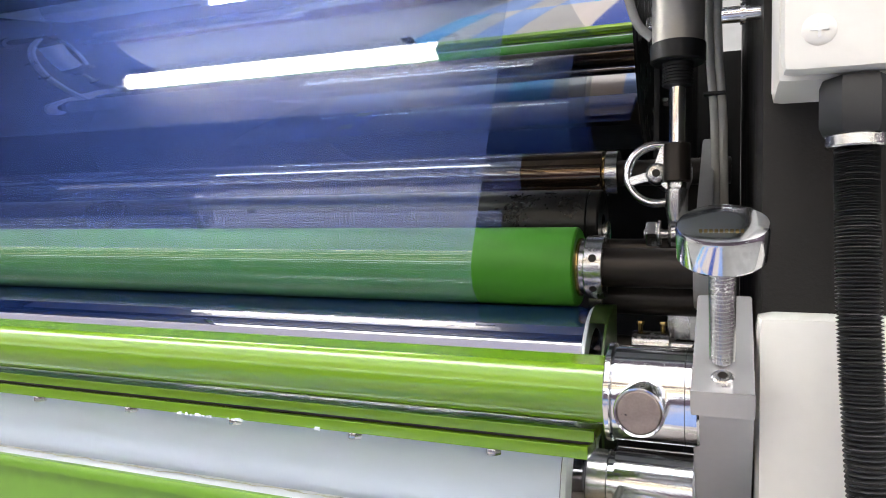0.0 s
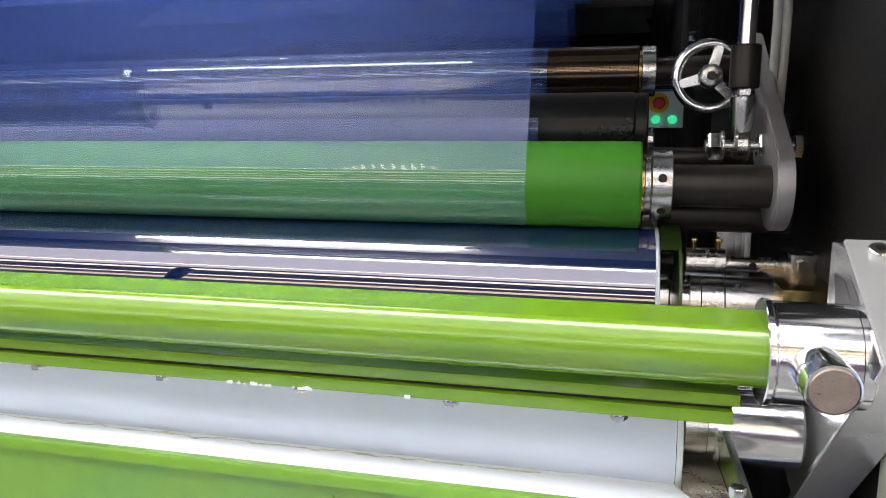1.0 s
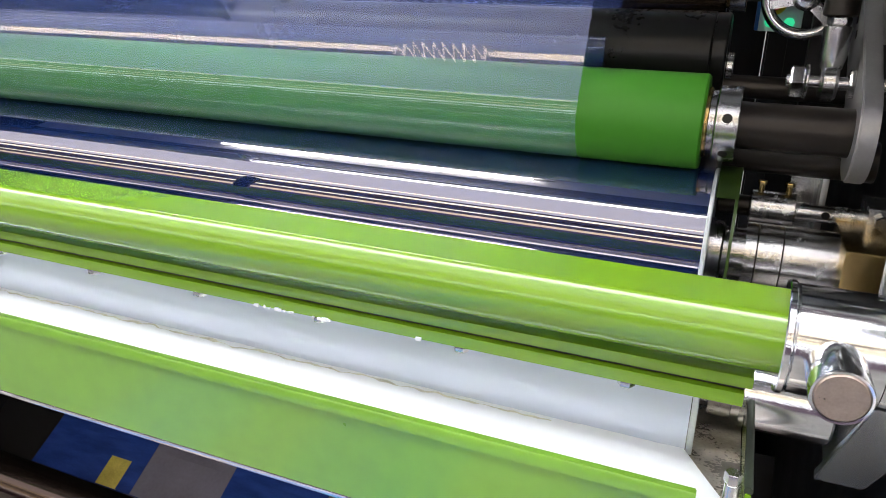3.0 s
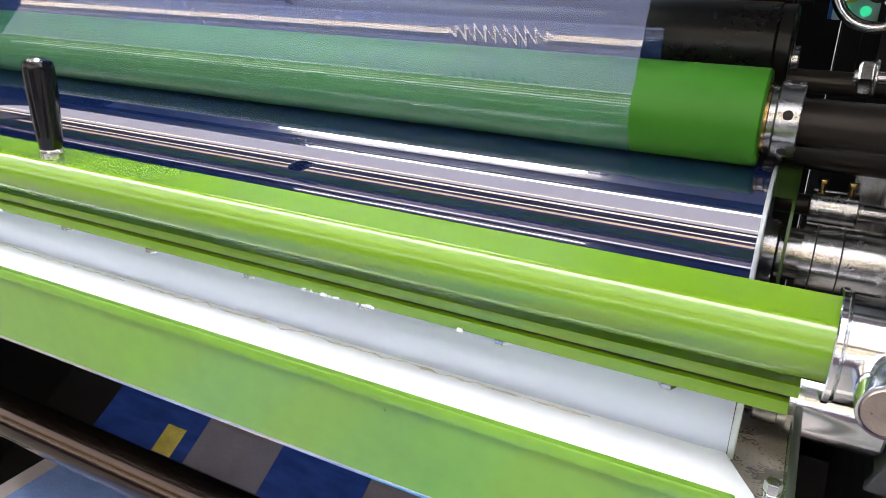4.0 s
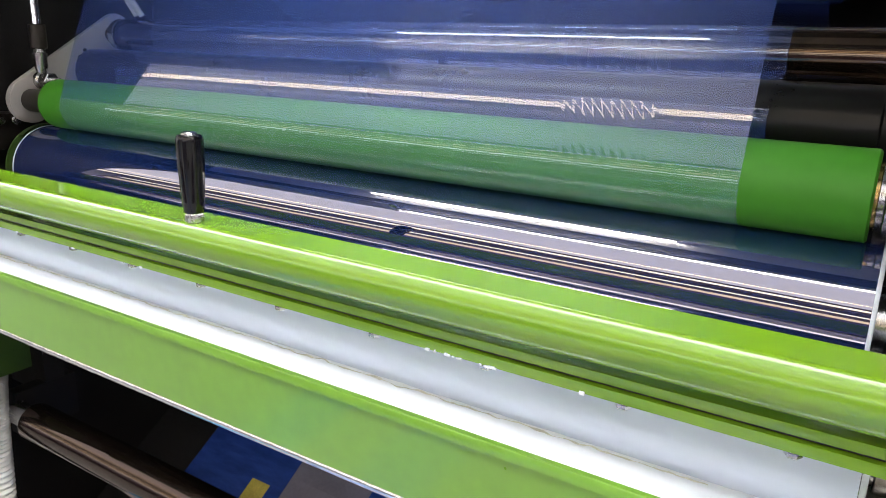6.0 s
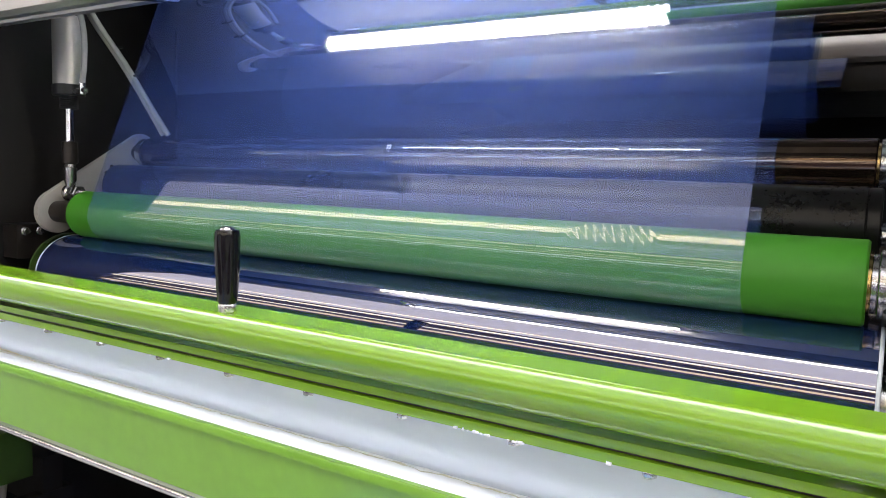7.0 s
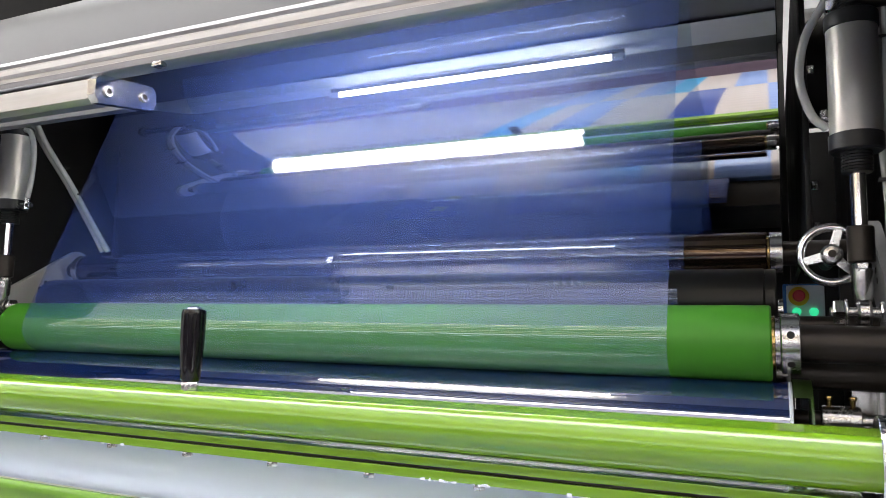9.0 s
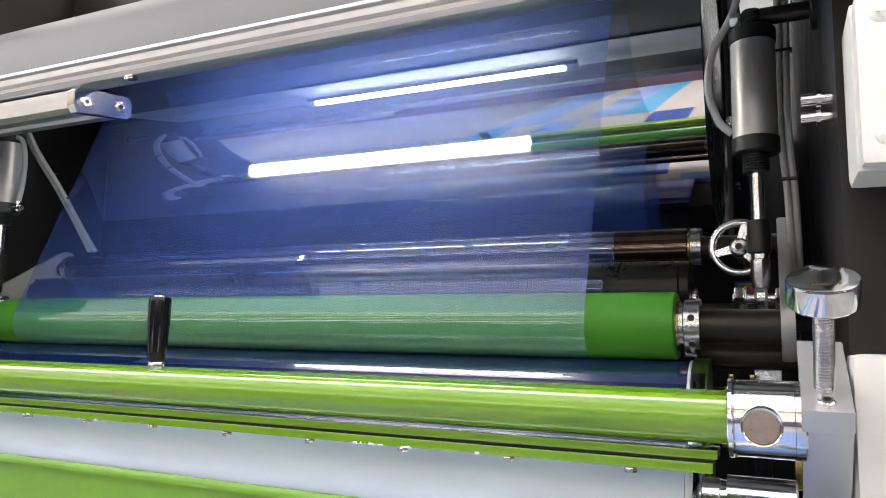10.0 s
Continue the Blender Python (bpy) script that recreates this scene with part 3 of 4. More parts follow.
lever(0.067, 0.082, "thick bright aluminium swing arm holding the roller shaft", ARM)
lever(-1.413, -1.399, "pale aluminium swing arm at the far end of the roller", PALE_PLATE)


def air_cylinder(x, y, mirror, label):
    """Pneumatic cylinder with rod, coupling and ball joint, standing over the swing arm."""
    s = -1 if mirror else 1
    t = thing("air_cylinder", label, "pneumatic cylinder", (x, y, 0), "air cylinders")
    part("barrel", rod(1.572, 1.700, 0.0272, "Z", edge=0.0008), ANODISED, t, "matt silver tube")
    part("end_cap", turned([(1.552, 0), (1.552, 0.0265), (1.554, 0.0288), (1.572, 0.0288), (1.573, 0.027)], "Z"), NYLON, t)
    part("end_cap", turned([(1.699, 0.027), (1.700, 0.0288), (1.716, 0.0288), (1.719, 0.0265), (1.719, 0)], "Z"), NYLON, t)
    nose = []
    for k in range(7):
        nose += [(1.528 + 0.0034 * k, 0.0155), (1.5297 + 0.0034 * k, 0.0168)]
    part("threaded_nose", turned([(1.527, 0)] + nose + [(1.552, 0.0165)], "Z"), NYLON, t)
    neck = []
    for k in range(6):
        neck += [(1.719 + 0.004 * k, 0.0125), (1.721 + 0.004 * k, 0.0138)]
    part("rear_eye", turned(neck + [(1.745, 0.011), (1.748, 0)], "Z"), NYLON, t)
    part("piston_rod", rod(1.455, 1.530, 0.0082, "Z"), CHROME, t)
    part("coupling", rod(1.424, 1.466, 0.0142, "Z", edge=0.0015), SHAFT, t, "black knurled coupling")
    part("lock_nut", hexagon(1.4165, 1.424, 0.017, "Z"), STEEL, t)
    part("joint_stem", turned([(1.380, 0), (1.380, 0.009), (1.392, 0.0115), (1.416, 0.0118), (1.417, 0)], "Z"), STEEL, t)
    part("joint_eye", rod(-0.0075, 0.0075, 0.0165, "X", (0, 0, 1.368), edge=0.003), STEEL, t)
    part("joint_bolt", rod(-0.034, 0.056, 0.0058, "X", (0, 0, 1.368)), STEEL, t)
    for a, b, f in ((-0.031, -0.019, 0.026), (0.016, 0.027, 0.024), (0.0475, 0.057, 0.021)):
        part("nut", hexagon(s * a if s > 0 else -b, s * b if s > 0 else -a, f, "X", (0, 0, 1.368)), STEEL, t)
    part("washer", rod(-0.019, -0.016, 0.0155, "X", (0, 0, 1.368)) if s > 0 else rod(0.016, 0.019, 0.0125, "X", (0, 0, 1.368)), STEEL, t)
    part("pivot_pin", rod(0.010, 0.078, 0.0115, "X", (0, 0, 1.735)) if s > 0 else rod(-0.118, -0.010, 0.0115, "X", (0, 0, 1.735)), SHAFT, t)
    part("pivot_nut", hexagon(-0.026, -0.014, 0.018, "X", (0, 0, 1.735)) if s > 0 else hexagon(0.014, 0.026, 0.018, "X", (0, 0, 1.735)), STEEL, t)
    side = 1 if mirror else -1
    f = part("lower_fitting", rod(0.02, 0.062, 0.0052, "X", (0, -0.004, 1.56)) if mirror else rod(-0.034, -0.02, 0.0052, "X", (0, 0.016, 1.60)), STEEL, t)
    part("elbow", rod(1.552, 1.575, 0.0055, "Z", (side * 0.05, -0.004, 0)) if mirror else rod(1.60, 1.61, 0.005, "Z", (side * 0.03, 0.016, 0)), STEEL, t)
    if mirror:
        hose = [(0.05, -0.004, 1.575), (0.057, -0.004, 1.61), (0.058, -0.004, 1.66), (0.046, -0.004, 1.70), (0.022, -0.003, 1.712)]
    else:
        hose = [(-0.028, 0.01, 1.585), (-0.045, 0.008, 1.605), (-0.056, 0.006, 1.65), (-0.048, 0.004, 1.70), (-0.024, 0.004, 1.745), (-0.01, 0.01, 1.80)]
    part("air_hose", pipe(hose, 0.0052), CLEAR_HOSE, t, "milky plastic air hose")
    return t


air_cylinder(0.046, 0.757, False, "silver air cylinder with black caps pressing the near swing arm")
air_cylinder(-1.385, 0.73, True, "silver air cylinder with black caps at the far end")


def hose_runs():
    t = thing("air_hoses", "pair of milky air hoses tied along the side frame", "hose")
    for dx in (0, 0.009):
        part("hose", pipe([(0.079 + dx, 0.80, 1.90), (0.078 + dx, 0.80, 1.74), (0.076 + dx, 0.80, 1.60), (0.082 + dx, 0.81, 1.50), (0.084 + dx, 0.83, 1.40)], 0.0048), CLEAR_HOSE, t)
    for z in (1.70, 1.525):
        part("cable_tie", block(0.071, 0.094, 0.793, 0.807, z, z + 0.003, 0.0005), NYLON, t)
    u = thing("air_hoses", "milky air hoses slanting behind the film", "hose")
    for dx in (0, 0.010):
        part("hose", pipe([(-1.382 + dx, 0.755, 1.738), (-1.388 + dx, 0.79, 1.695), (-1.36 + dx, 0.83, 1.62), (-1.325 + dx, 0.86, 1.54), (-1.305 + 1.6 * dx, 0.88, 1.487)], 0.0055), CLEAR_HOSE, u)
    part("cable_tie", block(-1.362, -1.335, 0.835, 0.852, 1.60, 1.604, 0.0005), NYLON, u)
    part("cable_tie", block(-1.385, -1.36, 0.812, 0.83, 1.655, 1.659, 0.0005), NYLON, u)


hose_runs()


def hand_wheel():
    t = thing("hand_wheel", "small chromed hand wheel with three spokes", "hand wheel", (0.020, 0.815, 1.440))
    bm = bmesh.new()
    R, r, n, k = 0.034, 0.0055, 48, 12
    grid = [[bm.verts.new(((R + r * math.cos(b)) * math.cos(a), r * math.sin(b), (R + r * math.cos(b)) * math.sin(a))) for b in [2 * math.pi * j / k for j in range(k)]] for a in [2 * math.pi * i / n for i in range(n)]]
    for i in range(n):
        for j in range(k):
            bm.faces.new([grid[i][j], grid[i][(j + 1) % k], grid[(i + 1) % n][(j + 1) % k], grid[(i + 1) % n][j]])
    part("rim", bm, CHROME, t)
    part("hub", turned([(-0.014, 0), (-0.014, 0.004), (-0.013, 0.009), (-0.008, 0.0125), (0.006, 0.013), (0.03, 0.012), (0.03, 0)], "Y"), STEEL, t)
    part("shaft_end", rod(-0.0155, -0.0138, 0.0045, "Y"), SHAFT, t)
    for a in (75, 195, 315):
        sp = part("spoke", extruded([(0.010, -0.0055), (0.033, -0.0045), (0.033, 0.0045), (0.010, 0.0055)], -0.005, 0.003, "Y", bevel=0.0012), STEEL, t)
        sp.matrix_local = pose(0, 0, 0, 0, -a, 0)
    part("spindle", rod(0.03, 0.12, 0.009, "Y"), SHAFT, t)
    u = thing("adjuster_bracket", "black steel bracket carrying the hand wheel spindle", "bracket")
    part("plate", block(0.034, 0.08, 0.90, 0.925, 1.31, 1.455, 0.002), BLACK, u)
    part("stay", block(0.08, 0.122, 0.90, 0.92, 1.33, 1.40, 0.002), BLACK, u)
    v = thing("cross_rail", "thin bright steel rail between the guide rollers", "rail")
    part("rail", block(-1.42, -0.056, 0.855, 0.867, 1.4095, 1.4135, 0.0006), CHROME, v)
    part("end_clip", block(-0.0605, -0.050, 0.85, 0.872, 1.405, 1.42, 0.001), CHROME, v)


hand_wheel()


def blade_coupling():
    t = thing("shaft_coupling", "turned steel coupling with two brass grub screws", "coupling", (0, 0.77, 1.246))
    part("sleeve", rod(0.0, 0.040, 0.0165), STEEL, t)
    part("pin", rod(0.040, 0.112, 0.0088), STEEL, t)
    part("inner_shaft", rod(-0.03, 0.0, 0.010), SHAFT, t)
    part("cross_hole", rod(-0.0093, -0.0083, 0.0036, "Y", (0.066, 0, 0.001), seg=16), BLACK, t)
    for x in (0.008, 0.032):
        part("grub_screw", rod(0.015, 0.0255, 0.0028, "Z", (x, -0.002, 0), seg=16), BRASS, t)
        part("screw_head", hexagon(0.0225, 0.027, 0.0075, "Z", (x, -0.002, 0)), BRASS, t)
    u = thing("clamp_bracket", "bright steel clamp bracket with cap screws", "bracket")
    part("plate", block(0.034, 0.060, 0.80, 0.812, 1.20, 1.305, 0.0012), STEEL, u)
    part("jaw", block(0.098, 0.122, 0.745, 0.795, 1.205, 1.262, 0.0015), STEEL, u)
    for z in (1.232, 1.252):
        part("cap_screw", hexagon(0.733, 0.745, 0.011, "Y", (0.108, 0, z)), STEEL, u)
    part("cap_screw", rod(0.020, 0.044, 0.0055, "X", (0.018, 0.795, 1.292), seg=16), STEEL, u)
    part("cap_screw", rod(0.020, 0.044, 0.0045, "X", (0.022, 0.792, 1.303), seg=16), BRASS, u)
    part("angle", block(0.06, 0.066, 0.78, 0.83, 1.19, 1.29, 0.001), ALU, u)


blade_coupling()


def far_clamp():
    """Dark clamp bracket with two hex screws on the far side frame."""
    t = thing("clamp_bracket", "dark steel clamp bracket with two hex screws on the far frame", "bracket")
    part("plate", block(-1.5095, -1.46, 0.666, 0.728, 1.238, 1.304, 0.002), SHAFT, t)
    for y in (0.682, 0.712):
        part("washer", rod(-1.461, -1.4585, 0.0085, "X", (0, y, 1.291), seg=24), STEEL, t)
        part("hex_screw", hexagon(-1.4585, -1.451, 0.012, "X", (0, y, 1.291)), STEEL, t)
    part("pin", rod(-1.461, -1.40, 0.008, "X", (0, 0.722, 1.262)), STEEL, t)


far_clamp()


def journals():
    t = thing("transfer_roller_journal", "steel journal and housing of the blue roller", "bearing", (0, BY, BZ))
    part("journal", turned([(-0.046, 0), (-0.046, 0.03), (-0.02, 0.03), (-0.018, 0.024), (0.0, 0.024), (0.0, 0.030), (0.075, 0.030), (0.075, 0)]), STEEL, t)
    part("housing", block(0.075, 0.122, -0.05, 0.05, -0.06, 0.03, 0.003), BRASS, t, "brass coloured bearing block")
    for s in (0.009, 0.03):
        part("groove", ring(s, s + 0.002, 0.0304, 0.028), SHAFT, t)
    part("rim", ring(-0.0345, -0.0305, BR + 0.0006, BR * 0.72), RIM, blue_roller, "pale end rim")
    part("rim", ring(-1.3545, -1.3505, BR + 0.0006, BR * 0.72), RIM, blue_roller, "pale end rim")
    part("rim", ring(-0.0215, -0.017, WR + 0.0012, WR * 0.72), RIM, ink_roller, "pale end rim")
    u = thing("ink_roller_journal", "bright steel journal of the ink roller", "bearing", (0, WY, WZ))
    part("journal", turned([(-0.036, 0), (-0.036, 0.02), (-0.012, 0.02), (-0.012, 0.0255), (0.012, 0.0255), (0.012, 0.031), (0.074, 0.031), (0.076, 0.029), (0.076, 0)]), CHROME, u)
    part("split_collar", ring(-0.012, 0.006, 0.0268, 0.02), STEEL, u)
    for x0, x1, xa, lab in ((-0.014, -0.0115, -0.030, "dark green sheet guard beside the roller end"), (-1.372, -1.3695, -1.356, "dark green sheet guard beside the far roller end")):
        g = thing("roller_guard", lab, "guard")
        out = arc(BY, BZ, 0.078, 80, 215, 20) + [(0.66, 1.14), (0.735, 1.14)]
        part("sheet", extruded(out, x0, x1, "X", bevel=0.0005), GUARD, g)
        bm = bmesh.new()
        rows = [[bm.verts.new((x, y, z)) for x in sorted((xa, x1))] for y, z in arc(BY, BZ, 0.0785, 80, 128, 10)]
        for a, b in zip(rows, rows[1:]):
            bm.faces.new([a[0], a[1], b[1], b[0]])
        bmesh.ops.solidify(bm, geom=bm.faces[:], thickness=0.0015)
        part("flange", bm, GUARD, g)


journals()


# ---- blade bar end, clamp block and knob ----
def bar_end():
    t = thing("bar_end_clamp", "polished steel clamp cylinder with a round locking plug", "clamp", (0, 0.4645, 1.246))
    part("flange", ring(0.022, 0.0265, 0.0345, 0.012), CHROME, t)
    part("cylinder", rod(0.0265, 0.083, 0.033, edge=0.0015, seg=64), CHROME, t)
    part("joint_line", ring(0.0735, 0.0747, 0.0332, 0.03), SHAFT, t)
    p = part("plug", turned([(-0.066, 0), (-0.066, 0.0126), (-0.0645, 0.0138), (-0.063, 0.0142), (-0.02, 0.0142)], "Y", (0.0495, 0, -0.001)), PLUG, t, "worn brown round locking plug")
    part("collar", turned([(-0.0652, 0.0137), (-0.0655, 0.0150), (-0.0640, 0.0156), (-0.030, 0.0156), (-0.030, 0.0142)], "Y", (0.0495, 0, -0.001)), CHROME, p)
    e = thing("bar_end_clamp", "steel clamp at the far end of the green bar", "clamp", (0, 0.4645, 1.246))
    part("cylinder", rod(-1.44, -1.38, 0.033, edge=0.0015), CHROME, e)
    u = thing("clamp_stand", "polished steel stand with sloping top plate, raking leg and hex screws", "stand")
    part("web", extruded([(0.424, 1.2545), (0.508, 1.304), (0.56, 1.304), (0.56, 1.235), (0.655, 1.085), (0.607, 1.072)], 0.0845, 0.0905, "X", bevel=0.0008), PLATE, u)
    part("rib", extruded([(0.444, 1.2505), (0.505, 1.2865), (0.53, 1.2865), (0.495, 1.205)], 0.0795, 0.0842, "X", bevel=0.0008), ALU, u)
    part("top_plate", extruded([(0.4195, 1.2525), (0.4165, 1.2575), (0.511, 1.3135), (0.514, 1.3085)], 0.0785, 0.1155, "X", bevel=0.0008), PLATE, u)
    part("front_plate", extruded([(0.4165, 1.2572), (0.4225, 1.2525), (0.609, 1.072), (0.603, 1.066)], 0.0785, 0.1155, "X", bevel=0.0008), PLATE, u)
    part("lap_plate", extruded([(0.4135, 1.2585), (0.4160, 1.2580), (0.4300, 1.2430), (0.4280, 1.2410)], 0.0782, 0.1158, "X", bevel=0.0005), PLATE, u)
    s = math.degrees(math.atan2(0.056, 0.0945))
    for y, z in ((0.4275, 1.2642), (0.500, 1.3070)):
        c = part("cap_screw", rod(0, 0.004, 0.0068, "Z", seg=24), STEEL, u)
        c.matrix_local = pose(0.097, y, z, s, 0, 0)
        part("socket", rod(0.0039, 0.0043, 0.0034, "Z", seg=6), SHAFT, c)
    k = part("knob", turned([(0.078, 0), (0.078, 0.0246), (0.080, 0.0264), (0.098, 0.0264), (0.0999, 0.0254), (0.1004, 0.0238), (0.1006, 0.012), (0.1006, 0)], "Z", seg=64), CHROME, u, "polished thumb knob on a threaded stud")
    k.matrix_local = pose(0.0965, 0.4450, 1.2745, s, 0, 0)
    th = []
    for i in range(26):
        th += [(0.001 + 0.0029 * i, 0.0074), (0.00245 + 0.0029 * i, 0.0081)]
    part("stud", turned([(0.0, 0)] + th + [(0.078, 0.0074)], "Z"), STEEL, k)
    for i in range(9):
        part("lettering_bar", block(-0.0125 + 0.0028 * i, -0.0107 + 0.0028 * i, -0.012, -0.0085, 0.1003, 0.1008, 0), BRASS, k)


bar_end()


# ---- frames, covers, box ----
def side_frames():
    a = tagged(part("side_frame", block(0.122, 0.55, 0.53, 2.2, 0.0, 2.21, 0.003), BLACK), "black textured machine side frame", "machine frame")
    tagged(part("side_frame", block(-1.55, -1.51, 0.42, 2.2, 0.0, 2.21, 0.003), BLACK), "black textured machine side frame at the far end", "machine frame")
    tagged(part("rear_panel", block(-1.51, 0.0, 2.1, 2.14, 0.0, 2.21, 0.002), BLACK), "black panel closing the machine behind the drum", "machine panel")
    # Added panel that hides the bright hall wall behind this gap.
    tagged(part("rear_panel", block(0.002, 0.121, 2.1, 2.14, 0.0, 1.93, 0.002), BLACK), "narrow black panel added beside the drum to block the bright wall", "machine panel")
    # Added cover whose unseen top keeps hall light off the drum.
    c = thing("top_cover", "unseen black cover added over the cooling drum", "machine cover")
    part("top_sheet", block(-1.55, 0.0, 0.94, 2.2, 2.212, 2.216, 0.001), BLACK, c)
    part("front_sheet", block(-1.508, 0.12, 0.940, 0.944, 1.918, 2.2115, 0.001), BLACK, c)
    plate = tagged(part("inner_plate", block(0.0, 0.008, 0.97, 2.1, 1.48, 2.0, 0.002), BLACK), "black bearing plate beside the drum", "machine plate")
    tagged(part("inner_plate", block(-1.42, -1.412, 1.0, 2.1, 0.8, 2.0, 0.002), BLACK), "black bearing plate beside the far drum end", "machine plate")
    f = thing("drum_bearing", "dark drum bearing boss with bolts", "bearing", (0, DY, DZ))
    part("boss", turned([(0.008, 0), (0.008, 0.11), (0.05, 0.11), (0.055, 0.1), (0.055, 0)]), SHAFT, f)
    for k in range(8):
        y, z = 0.085 * math.cos(k * math.pi / 4 + 0.3), 0.085 * math.sin(k * math.pi / 4 + 0.3)
        part("bolt", hexagon(0.0545, 0.064, 0.014, "X", (0, y, z)), STEEL, f)
    for z in (1.50, 1.56, 1.66, 1.735, 1.80):
        part("bolt", hexagon(0.008, 0.018, 0.011, "X", (0, 0.985, z)), STEEL, plate)
    w = thing("white_cover", "white painted machine cover with rounded edge", "cover")
    part("shell", block(0.1175, 0.50, 0.462, 0.528, 0.35, 1.303, 0.012), WHITE, w)
    j = thing("junction_box", "white plastic junction box with cross-head screws", "junction box", (0.219, 0.453, 1.519))
    part("body", block(-0.092, 0.09, -0.012, 0.06, -0.068, 0.08, 0.008), WHITE, j)
    lid = part("lid", block(-0.090, 0.088, -0.032, -0.0125, -0.066, 0.078, 0.009), WHITE, j)
    for x, z in ((-0.070, -0.042), (0.07, -0.042), (-0.070, 0.06), (0.07, 0.06)):
        sc = part("screw", turned([(-0.0335, 0), (-0.0335, 0.0075), (-0.0322, 0.0095), (-0.031, 0.0098)], "Y", (x, 0, z)), WHITE, lid)
        part("slot", block(x - 0.005, x + 0.005, -0.0342, -0.0334, z - 0.0009, z + 0.0009, 0), GREY_BOX, j)
        part("slot", block(x - 0.0009, x + 0.0009, -0.0343, -0.0334, z - 0.005, z + 0.005, 0), GREY_BOX, j)
    for i in range(5):
        part("lettering_bar", block(-0.025 + 0.013 * i, -0.016 + 0.013 * i, -0.0332, -0.032, -0.046, -0.034, 0.0004), WHITE, lid)
    g = thing("cable_gland", "black cable gland under the junction box", "cable gland", (0.172, 0.444, -0.0215))
    part("nut", hexagon(1.438, 1.4725, 0.036, "Z"), NYLON, g)
    part("ring", rod(1.430, 1.438, 0.0175, "Z"), STEEL, g)
    c = thing("cable_conduit", "black ribbed flexible conduit running down from the box", "conduit")
    part("ribbed_tube", pipe([(0.172, 0.444, 1.412), (0.172, 0.44, 1.37), (0.173, 0.436, 1.30), (0.177, 0.434, 1.22), (0.184, 0.434, 1.1), (0.186, 0.434, 0.8)], lambda q: 0.0118 + 0.0011 * math.sin(q * 1000), 18, steps=180), NYLON, c)
    p = thing("push_fitting", "pair of chromed air fittings on the side frame", "fitting", (0.1225, 0.56, 1.555))
    for dz, dy in ((0, 0), (-0.016, 0.01)):
        part("barrel", turned([(0, 0.006), (-0.012, 0.006), (-0.012, 0.0085), (-0.016, 0.0085), (-0.016, 0.0065), (-0.03, 0.0065), (-0.03, 0)], "X", (0, dy, dz)), CHROME, p)
    o = thing("frame_boss", "black pivot bush on the side frame", "bush", (0.122, 0.757, 1.735))
    part("bush", turned([(0, 0.026), (-0.006, 0.026), (-0.008, 0.024), (-0.008, 0)], "X"), SHAFT, o)
    m = thing("frame_boss", "black pivot bush on the far side frame", "bush", (-1.51, 0.73, 1.735))
    part("bush", turned([(0, 0.026), (0.006, 0.026), (0.008, 0.024), (0.008, 0)], "X"), SHAFT, m)


side_frames()


def control_box():
    t = thing("control_box", "blue push-button box with red emergency stop and green lamps", "control box", (0.0145, 1.60, 1.418))
    t.scale = (1.22, 1.22, 1.22)
    part("body", block(-0.034, 0.034, 0.02, 0.06, -0.03, 0.036, 0.004), BLUE_BOX, t)
    part("face", block(-0.028, 0.034, 0.008, 0.0195, -0.03, 0.032, 0.002), GREY_BOX, t)
    part("warning_plate", ring(0.003, 0.0078, 0.0172, 0.006, "Y", (-0.008, 0, 0.012)), YELLOW, t, "yellow round plate")
    part("stop_button", turned([(0.008, 0.008), (-0.004, 0.008), (-0.004, 0.0105), (-0.012, 0.0105), (-0.014, 0.008), (-0.014, 0)], "Y", (-0.008, 0, 0.012)), RED, t, "red mushroom button")
    for x in (-0.012, 0.016):
        part("lamp_button", turned([(0.008, 0.0075), (0.001, 0.0075), (0.0, 0.006), (0.0, 0)], "Y", (x, 0, -0.016)), GREEN_LED, t, "lit green button")
    part("post", block(-0.01, 0.02, 0.061, 0.09, -1.162, 0.03, 0.002), BLACK, t)


control_box()


# ---- hood ----
def hood():
    t = thing("hood", "grey sheet hood edged with aluminium profile above the film", "hood")
    part("front_panel", extruded([(0.452, 1.696), (0.456, 1.696), (0.468, 1.752), (0.50, 1.79), (0.66, 1.842), (0.95, 1.91), (0.95, 1.915), (0.66, 1.847), (0.497, 1.795), (0.464, 1.756)], -1.62, 0.30, "X", bevel=0.0008), HOOD, t)
    part("profile", extruded([(0.446, 1.690), (0.449, 1.696), (0.462, 1.696), (0.472, 1.682), (0.472, 1.656), (0.455, 1.653), (0.446, 1.657), (0.444, 1.664), (0.449, 1.667), (0.449, 1.672), (0.444, 1.675), (0.444, 1.683), (0.448, 1.686)], -1.62, 0.30, "X", bevel=0.0006), ALU, t)
    part("liner", extruded([(0.545, 1.7985), (0.66, 1.8365), (0.775, 1.8625), (0.775, 1.8605), (0.66, 1.8335), (0.546, 1.7965)], -1.50, 0.118, "X"), WHITE, t, "white painted reflector behind the tube")
    part("stop", block(-0.727, -0.712, 0.442, 0.452, 1.650, 1.656, 0.001), STEEL, t)


hood()


